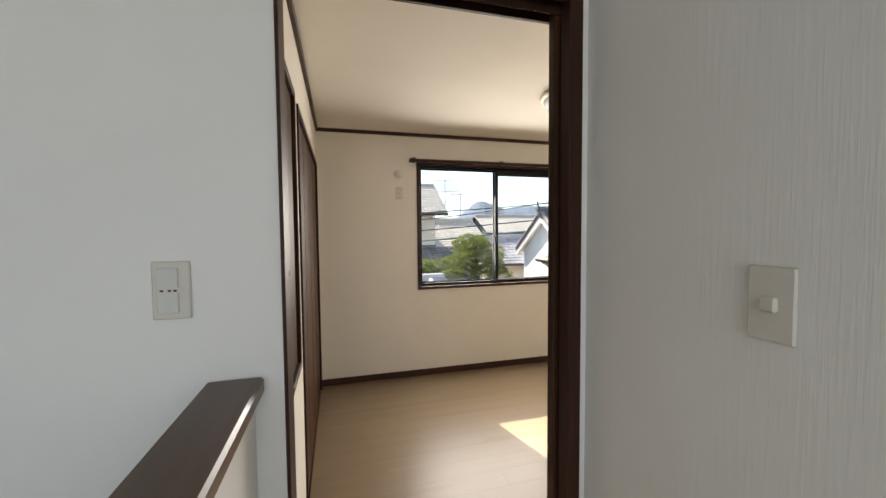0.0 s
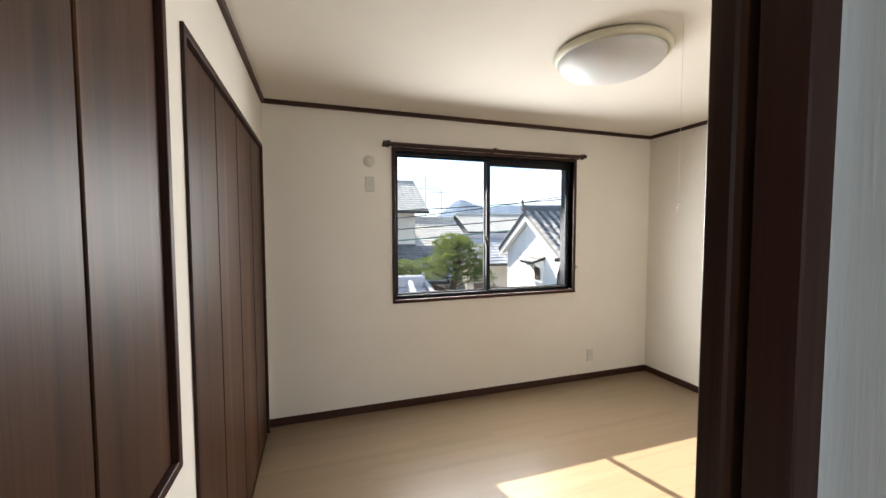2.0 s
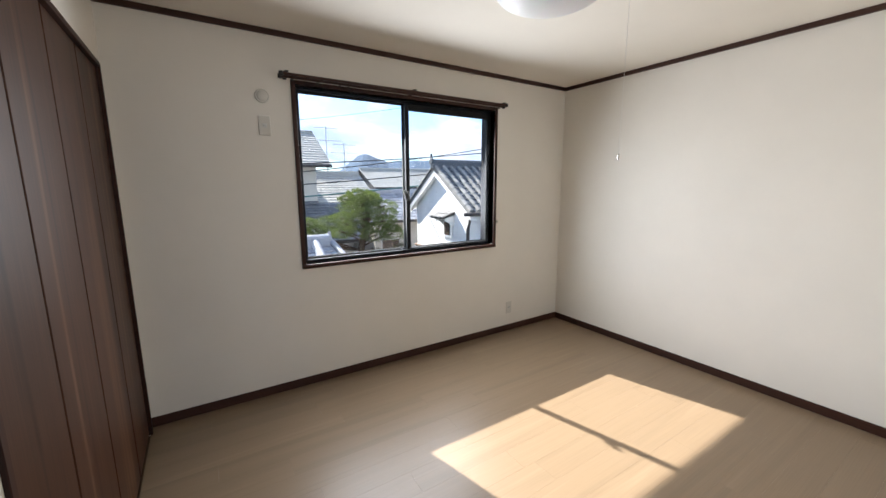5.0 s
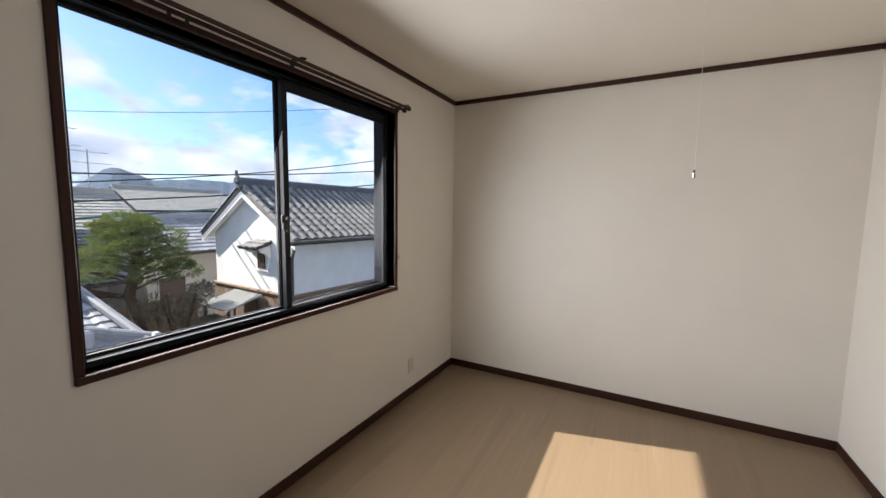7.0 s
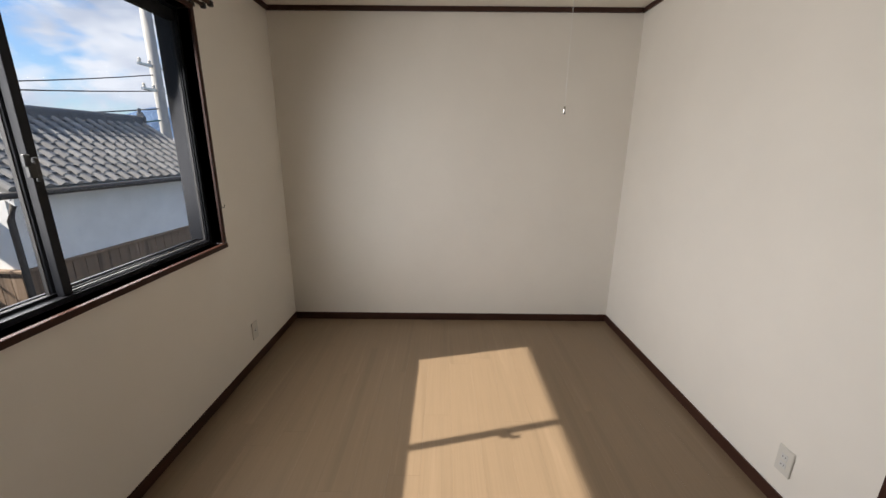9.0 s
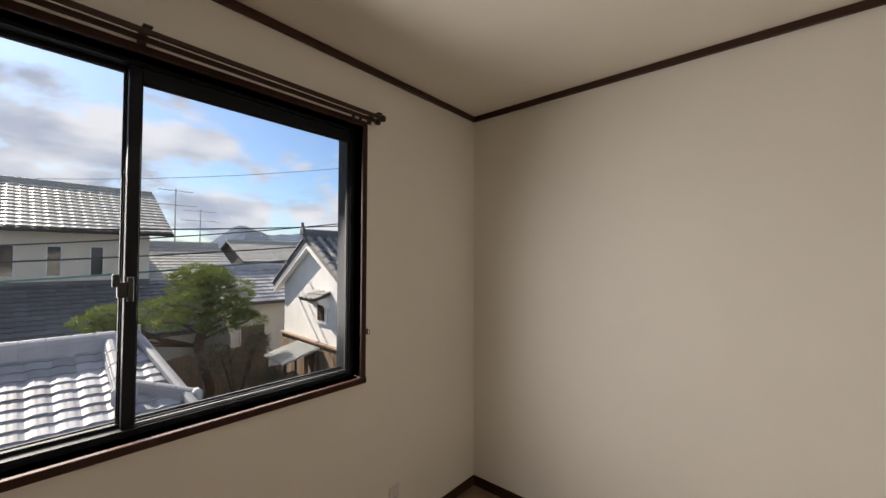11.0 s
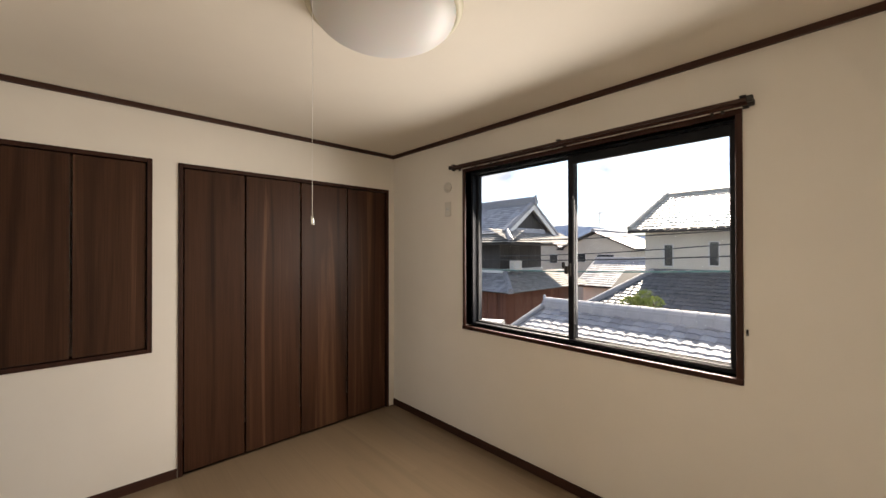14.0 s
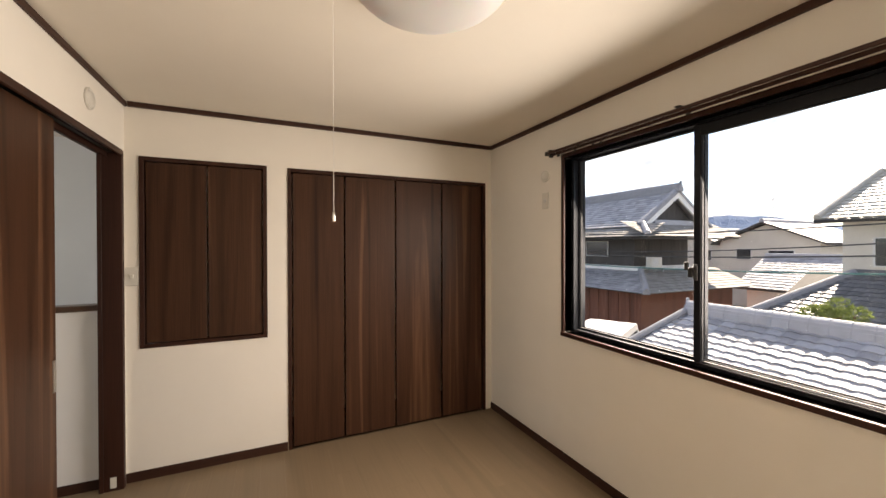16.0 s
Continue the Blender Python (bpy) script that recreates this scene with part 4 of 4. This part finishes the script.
for sgn in (-1, 1):
    e = KW / 2 + sgn * (KW / 2 + 0.4)
    kpart("verge", ridge_bm((-0.13, KW / 2, KA + 0.16), (-0.13, e, KE - 0.2), 0.13, 0.09), M["tile_old"], kr)
    kpart("rake", prism([(KW / 2, KA + 0.1), (e, KE - 0.24), (e, KE - 0.42), (KW / 2, KA - 0.09)], -0.18, -0.04), M["plaster"], kr, "thick white plastered rake")
kw = kpart("window", boxes((-0.05, 0.0, 0.88, 1.42, -0.18, 0.46), bevel=0.01), M["plaster"], kura)
kpart("pane", boxes((-0.06, -0.049, 0.98, 1.32, -0.10, 0.40)), M["pane_dark"], kw)
for k in range(4):
    kpart("bar", boxes((-0.075, -0.06, 1.04 + 0.08 * k, 1.055 + 0.08 * k, -0.10, 0.40)), M["planks"], kw)
kh = kpart("window_hood", prism([(-0.44, 0.42), (0.0, 0.56), (0.0, 0.64), (-0.44, 0.48)], 0.76, 1.50, "y"), M["slatwall"], kura)
tile_field((-0.47, 0.73, 0.48), (0, 1, 0), (0.47, 0, 0.17), 0.80, 0.50, 0.24, 0.21, 0.03, sub=5).part("tiles", M["tile_old"], kh, "", "stuff")
for yy in (0.80, 1.36):
    kpart("bracket", prism([(-0.34, 0.44), (0.0, 0.52), (0.0, 0.18), (-0.08, 0.2), (-0.14, 0.3), (-0.26, 0.34)], yy, yy + 0.09, "y"), M["plaster"], kh, "white plastered bracket")
kpart("downpipe", tube([(-0.14, -0.36, KE - 0.28), (-0.12, -0.3, KE - 0.4), (-0.08, -0.12, KE - 0.68), (-0.08, -0.12, GZ)], 0.05, 10), M["slatwall"], kura, "dark rain pipe", True)
kpart("gutter", tube([(-0.4, -0.45, KE - 0.24), (KL + 0.4, -0.45, KE - 0.26)], 0.055, 10), M["slatwall"], kura, "", True)

shed = thing("garden_shelter", "small lean-to shelter with a pale sheet roof", "shelter", at=(6.40, 10.5, GZ), turn=-4)
part("roof", prism([(-0.45, 1.84), (0.46, 2.08), (0.46, 2.11), (-0.45, 1.87)], -0.62, 0.66, "y"), M["metal_roof"], shed, "pale corrugated sheet")
for k in range(16):
    part("rib", prism([(-0.45, 1.87), (0.46, 2.11), (0.46, 2.122), (-0.45, 1.882)], -0.60 + 0.08 * k, -0.575 + 0.08 * k, "y"), M["metal_roof"], shed)
for xx, yy, zz in ((-0.38, -0.55, 1.85), (-0.38, 0.58, 1.85), (0.38, -0.55, 2.05), (0.38, 0.58, 2.05)):
    part("post", boxes((xx - 0.03, xx + 0.03, yy - 0.03, yy + 0.03, 0, zz)), M["slatwall"], shed)
fence = thing("board_fence", "brown wooden board fence in the garden", "fence", at=(2.9, 12.9, GZ))
for k in range(18):
    part("board", boxes((0.22 * k, 0.22 * k + 0.21, 0, 0.03, 0, 1.75 + 0.03 * (k % 3))), M["planks"], fence)
for k in range(4):
    part("post", boxes((1.2 * k, 1.2 * k + 0.1, -0.08, 0.0, 0, 1.9)), M["planks"], fence)


# ---- further houses ----
def plain_house(label, x0, x1, y0, y1, z_eave, z_ridge, wall, tile, wins=(), along="x", over=0.45):
    h = thing("house", label, "house", "houses beyond the garden")
    yr = (y0 + y1) / 2
    if along == "x":
        part("wall", prism([(y0, GZ), (y1, GZ), (y1, z_eave), (yr, z_ridge - 0.12), (y0, z_eave)], x0, x1), M[wall], h)
        drop = over * (z_ridge - z_eave) / (yr - y0)
        gable_roof(h, x0 - over, x1 + over, y0 - over, yr, z_eave - drop + 0.1, z_ridge + 0.1, tile, 0.3, 0.27, 0.014, 4)
    else:
        xm = (x0 + x1) / 2
        part("wall", prism([(x0, GZ), (x1, GZ), (x1, z_eave), (xm, z_ridge - 0.12), (x0, z_eave)], y0, y1, "y"), M[wall], h)
        drop = over * (z_ridge - z_eave) / (xm - x0)
        rr = part("roof", prism([(x0 - over, z_eave - drop), (xm, z_ridge), (x1 + over, z_eave - drop), (x1 + over, z_eave - drop + 0.1), (xm, z_ridge + 0.1), (x0 - over, z_eave - drop + 0.1)], y0 - over, y1 + over, "y"), M["slatwall"], h)
        L = math.hypot(xm - x0 + over, z_ridge - z_eave + drop)
        for sgn, ex in ((1, x0 - over), (-1, x1 + over)):
            tile_field((ex, y0 - over, z_eave - drop + 0.12), (0, 1, 0), (sgn * (xm - x0 + over), 0, z_ridge - z_eave + drop), y1 - y0 + 2 * over, L, 0.3, 0.27, 0.014, sub=4).part("tiles", M[tile], rr, "", "stuff")
        part("ridge", ridge_bm((xm, y0 - over, z_ridge + 0.12), (xm, y1 + over, z_ridge + 0.12), 0.3, 0.2), M[tile], rr)
    for x, z, w, hh in wins:
        front_window(h, x, y0, z, w, hh)
    return h


plain_house("pale house with a tiled roof behind the pine", 4.9, 8.1, 19.6, 24.4, 0.72, 1.95, "stucco", "tile_warm")
plain_house("low pale house with a grey tiled roof beside the storehouse", 7.2, 12.5, 16.6, 20.4, -0.05, 0.95, "stucco", "tile", ((8.0, -1.6, 0.9, 0.9),))
plain_house("distant house with a broad pale roof", 15.5, 23.5, 36, 43, 1.35, 3.0, "slatwall", "tile_warm", ((17.5, 0.7, 1.2, 0.6), (20.5, 0.7, 1.2, 0.6)))
plain_house("beige two-storey house with a low gable", -14.6, -8.8, 32, 39, 1.75, 3.05, "stucco", "tile", ((-13.0, 0.9, 0.9, 0.7), (-10.8, 0.9, 1.4, 0.5)), "y")
plain_house("grey-white two-storey house with a tiled roof", -19.6, -14.9, 33, 39, 1.5, 2.7, "stucco", "tile", ((-16.2, 0.75, 0.8, 0.8),), "y")
plain_house("low house with a bright tiled roof", -9.5, -4.8, 25.5, 31.0, -0.7, 0.75, "plaster", "tile", ((-6.2, -1.5, 0.8, 0.6),))
plain_house("small house between the roofs", -5.5, -3.2, 40, 45, 1.4, 2.5, "stucco", "tile_warm")
rnd = random.Random(5)
for k in range(16):
    az = radians(rnd.choice([-52, -44, -38, -30, -20, 14, 22, 27, 33, 38, 44, 50, 56, 62, 66, 8]) + rnd.uniform(-3, 3))
    d = rnd.uniform(48, 110)
    x, y, w, h = d * math.sin(az), d * math.cos(az), rnd.uniform(6, 11), rnd.uniform(6, 9)
    ze = rnd.uniform(0.2, 2.2)
    plain_house("distant pale house with a tiled roof", x - w / 2, x + w / 2, y, y + h, ze, ze + rnd.uniform(1.2, 1.9), rnd.choice(["stucco", "plaster", "stucco_grey"]), rnd.choice(["tile", "tile_old", "tile_warm"]), ((x - w / 4, ze - 0.9, 1.2, 0.8), (x + w / 4, ze - 0.9, 1.2, 0.8)), rnd.choice(["x", "y"]))


# ---- aerials, pole, cables ----
def aerial(x, y, z0, z1):
    a = thing("tv_aerial", "thin metal television aerial on a roof mast", "aerial", "television aerials", at=(x, y, z0))
    h = z1 - z0
    part("mast", tube([(0, 0, 0), (0, 0, h)], 0.03, 8), M["steel"], a)
    for zz, L in ((h - 0.1, 1.3), (h * 0.72, 1.6)):
        part("boom", tube([(-L / 2, 0, zz), (L / 2, 0, zz)], 0.016, 6), M["steel"], a)
        for k in range(7):
            xx = -L / 2 + L * k / 6
            part("element", tube([(xx, -0.28, zz), (xx, 0.28, zz)], 0.010, 5), M["steel"], a)
    return a


aerial(6.7, 22.0, 1.95, 4.7)
aerial(7.9, 22.6, 1.85, 3.9)
aerial(-8.6, 37.0, 2.9, 6.2)
aerial(-14.0, 38.0, 2.5, 5.4)
pole = thing("utility_pole", "grey concrete utility pole carrying cables", "utility pole", at=(15.3, 11.8, GZ))
part("shaft", tube([(0, 0, 0), (0, 0, 9.6)], 0.17, 16), M["concrete"], pole, "", True)
for zz in (6.2, 7.0, 9.2):
    part("crossarm", boxes((-0.8, 0.8, -0.05, 0.05, zz, zz + 0.09), bevel=0.01), M["steel"], pole)
    for xx in (-0.7, -0.25, 0.25, 0.7):
        part("insulator", lathe([(0.03, 0), (0.055, 0.03), (0.04, 0.07), (0.055, 0.1), (0.02, 0.14)], 12, "z", (xx, 0, zz + 0.09)), M["plastic"], pole)


def cable(a, b, sag, r=0.012, material="cable", name="power_cable", label="thin dark overhead cable"):
    a, b = Vector(a), Vector(b)
    pts = [a.lerp(b, k / 24) - Vector((0, 0, sag * 4 * (k / 24) * (1 - k / 24))) for k in range(25)]
    return tagged(new(name, mesh_of(name, tube(pts, r, 6), M[material])), label, "cable", "overhead cables")


cable((15.3, 11.8, 3.35), (-16, 14.2, 2.4), 0.9, 0.020)
cable((15.3, 11.8, 2.75), (-16, 14.2, 1.3), 0.75, 0.022)
cable((15.3, 11.8, 2.35), (-16, 14.2, 0.8), 0.7, 0.026, "cable_teal", label="green insulated overhead cable")
cable((15.3, 11.8, 3.9), (-16, 13.8, 1.6), 1.2, 0.018)
cable((15.3, 11.8, 6.3), (-4.0, 30.0, 5.0), 0.8, 0.010)
cable((15.3, 11.8, 6.4), (40, 26, 6.5), 0.8, 0.010)


# ---- plants ----
def tuft_cloud(sp, centre, r, count, size, rnd, flat=0.55):
    for _ in range(count):
        d = Vector((rnd.gauss(0, 1), rnd.gauss(0, 1), rnd.gauss(0, 1))).normalized()
        k = rnd.uniform(0.55, 1.0)
        p = Vector(centre) + Vector((d.x * r * k, d.y * r * k, d.z * r * flat * k))
        out = (d + Vector((rnd.uniform(-0.6, 0.6), rnd.uniform(-0.6, 0.6), rnd.uniform(0.0, 0.9)))).normalized()
        side = out.cross(Vector((rnd.uniform(-1, 1), rnd.uniform(-1, 1), rnd.uniform(-1, 1)))).normalized()
        L, w = size * rnd.uniform(0.7, 1.4), size * rnd.uniform(0.10, 0.2)
        sp.quad(p - side * w, p + side * w, p + out * L + side * w * 0.2, p + out * L - side * w * 0.2)
        up = out.cross(side)
        sp.quad(p - up * w, p + up * w, p + out * L + up * w * 0.2, p + out * L - up * w * 0.2)


def pine(at, spread, z_top):
    rnd = random.Random(11)
    t = thing("pine_tree", "clipped garden pine with layered green needle pads", "tree", at=at)
    H = z_top - at[2]
    trunk = [(0, 0, 0), (0.15, 0.05, H * 0.3), (-0.1, 0.1, H * 0.55), (0.1, 0.0, H * 0.8), (0.05, 0, H * 0.95)]
    part("trunk", tube(trunk, 0.11, 10), M["bark"], t, "", True)
    sp = Soup()
    for k in range(26):
        lev = 0.66 + 0.31 * (k / 25)
        a = k * 2.4 + rnd.uniform(-0.3, 0.3)
        rr = spread * (1.08 - 0.85 * ((lev - 0.66) / 0.34) ** 1.8) * rnd.uniform(0.35, 1.0)
        c = Vector((rr * math.cos(a), rr * math.sin(a), H * lev))
        base = Vector((0, 0, H * (lev - 0.07)))
        part("limb", tube([base, base.lerp(c, 0.5) + Vector((0, 0, 0.05)), c], 0.025, 6), M["bark"], t)
        tuft_cloud(sp, c, rnd.uniform(0.30, 0.52), 900, 0.05, rnd, 0.42)
    for dx, dy, dz in ((-1.75, 0.0, 0.36), (-2.0, 0.15, 0.18), (-1.5, -0.1, 0.15), (-1.8, 0.1, 0.0)):
        c = Vector((dx, dy, dz - at[2]))
        base = Vector((-0.1, 0.1, H * 0.55))
        part("limb", tube([base, base.lerp(c, 0.5) - Vector((0, 0, 0.15)), c], 0.03, 6), M["bark"], t)
        tuft_cloud(sp, c, 0.32, 900, 0.05, rnd, 0.5)
    sp.part("crown", M["needles"], t, "dense green pine needles")
    return t


def bush(label, at, r, top, seed, material, size=0.055, count=260):
    rnd = random.Random(seed)
    t = thing("shrub", label, "shrub", at=at)
    H = top - at[2]
    sp = Soup()
    for k in range(4):
        a = k * 1.7
        part("stem", tube([(0, 0, 0), (0.1 * math.cos(a), 0.1 * math.sin(a), H * 0.5), (r * 0.5 * math.cos(a), r * 0.5 * math.sin(a), H * 0.85)], 0.025, 6), M["bark"], t)
    for k in range(22):
        a = rnd.uniform(0, 6.28)
        q = r * math.sqrt(rnd.random())
        tuft_cloud(sp, (q * math.cos(a), q * math.sin(a), H * rnd.uniform(0.45, 0.92)), r * rnd.uniform(0.28, 0.42), count, size, rnd, 0.8)
    sp.part("foliage", M[material], t)
    return t


pine((4.68, 11.3, GZ), 1.25, 1.30)
bush("dark garden shrub with small reddish-green leaves", (5.0, 10.2, GZ), 0.8, -0.10, 3, "leaves")
bush("low dark green shrub beside the tiled roof", (5.5, 9.3, GZ), 0.5, -0.95, 4, "leaves")
bush("green shrub rising behind the tiled roof", (-1.15, 12.6, GZ), 0.55, 0.42, 6, "needles", 0.07)

# ---- parked van ----
van = thing("van", "white parked van in the street", "van", at=(-5.9, 10.6, GZ), turn=28)
part("body", prism([(-1.9, 0.35), (1.85, 0.35), (1.9, 0.9), (1.55, 1.05), (1.0, 1.75), (0.85, 1.86), (-1.75, 1.86), (-1.9, 1.7)], -0.74, 0.74), M["van_paint"], van)
part("windscreen", prism([(1.50, 1.10), (1.53, 1.12), (1.06, 1.72), (1.03, 1.70)], -0.66, 0.66), M["pane_dark"], van)
for sx in (-1, 1):
    for y0_, y1_ in ((-1.6, -0.75), (-0.65, 0.2), (0.3, 0.95)):
        part("side_window", boxes((sx * 0.745 - 0.006, sx * 0.745 + 0.006, y0_, y1_, 1.15, 1.65), bevel=0.004), M["pane_dark"], van)
    for yy in (-1.25, 1.25):
        w_ = part("wheel", lathe([(0.29, -0.09), (0.31, -0.06), (0.31, 0.06), (0.29, 0.09)], 24, "x", (sx * 0.68, yy, 0.31)), M["rubber"], van, "", True)
        part("rim", lathe([(0.18, -0.1), (0.18, 0.1)], 20, "x", (sx * 0.68, yy, 0.31)), M["steel"], w_)

# ---- pieces: floor boards, then the roof tiles nearest the window ----
floor = thing("floor", "light brown oak floor boards with a satin finish", "floor", "", "structure")
frnd = random.Random(9)
FW = (RY + 0.115) / 19
for j in range(19):
    x = -0.02 - frnd.uniform(0, 1.2)
    y0 = -0.115 + j * FW
    while x < RX:
        x1 = x + 1.212
        a, b = max(x, 0.0), min(x1, RX)
        if b - a > 0.02:
            part("floor_board", boxes((a + 0.0001, b - 0.0001, y0 + 0.0001, y0 + FW - 0.0001, -0.012, 0.0), bevel=0.00025), M["floor"], floor)
        x = x1

TW, TL = 0.262, 0.205
tsp = tile_field((0, 0, 0), (1, 0, 0), (0, 1, 0), TW, TL, TW, TL, 0.019, sub=8, step=0.023)
tile_mesh = tsp.mesh("roof_tile", M["tile"])
slope = math.degrees(math.atan2(NZR - NZE, NYR - NYE))
SL = math.hypot(NZR - NZE, NYR - NYE)
trnd = random.Random(2)
rest = Soup()
for j in range(19):
    k = j * TL + (SL - 19 * TL)
    ty = NYE + (NYR - NYE) * k / SL
    for i in range(31):
        tx = NX0 - 0.6 + i * TW
        if tx < low_edge(ty, -1) - 0.10 or tx + TW > low_edge(ty, 1) + 0.10:
            continue
        m = pose(tx + trnd.uniform(-0.002, 0.002), ty, NZE + (NZR - NZE) * k / SL + trnd.uniform(-0.002, 0.002), slope + trnd.uniform(-0.5, 0.5), 0, 0)
        if j < 9:
            ob = new("roof_tile", tile_mesh)
            ob.parent = low_roof
            ob.matrix_basis = m
        else:
            n0 = len(rest.v)
            rest.v += [tuple(m @ Vector(p)) for p in tsp.v]
            rest.f += [tuple(n0 + q for q in f_) for f_ in tsp.f]
rest.part("upper_tiles", M["tile"], low_roof, "", "stuff")
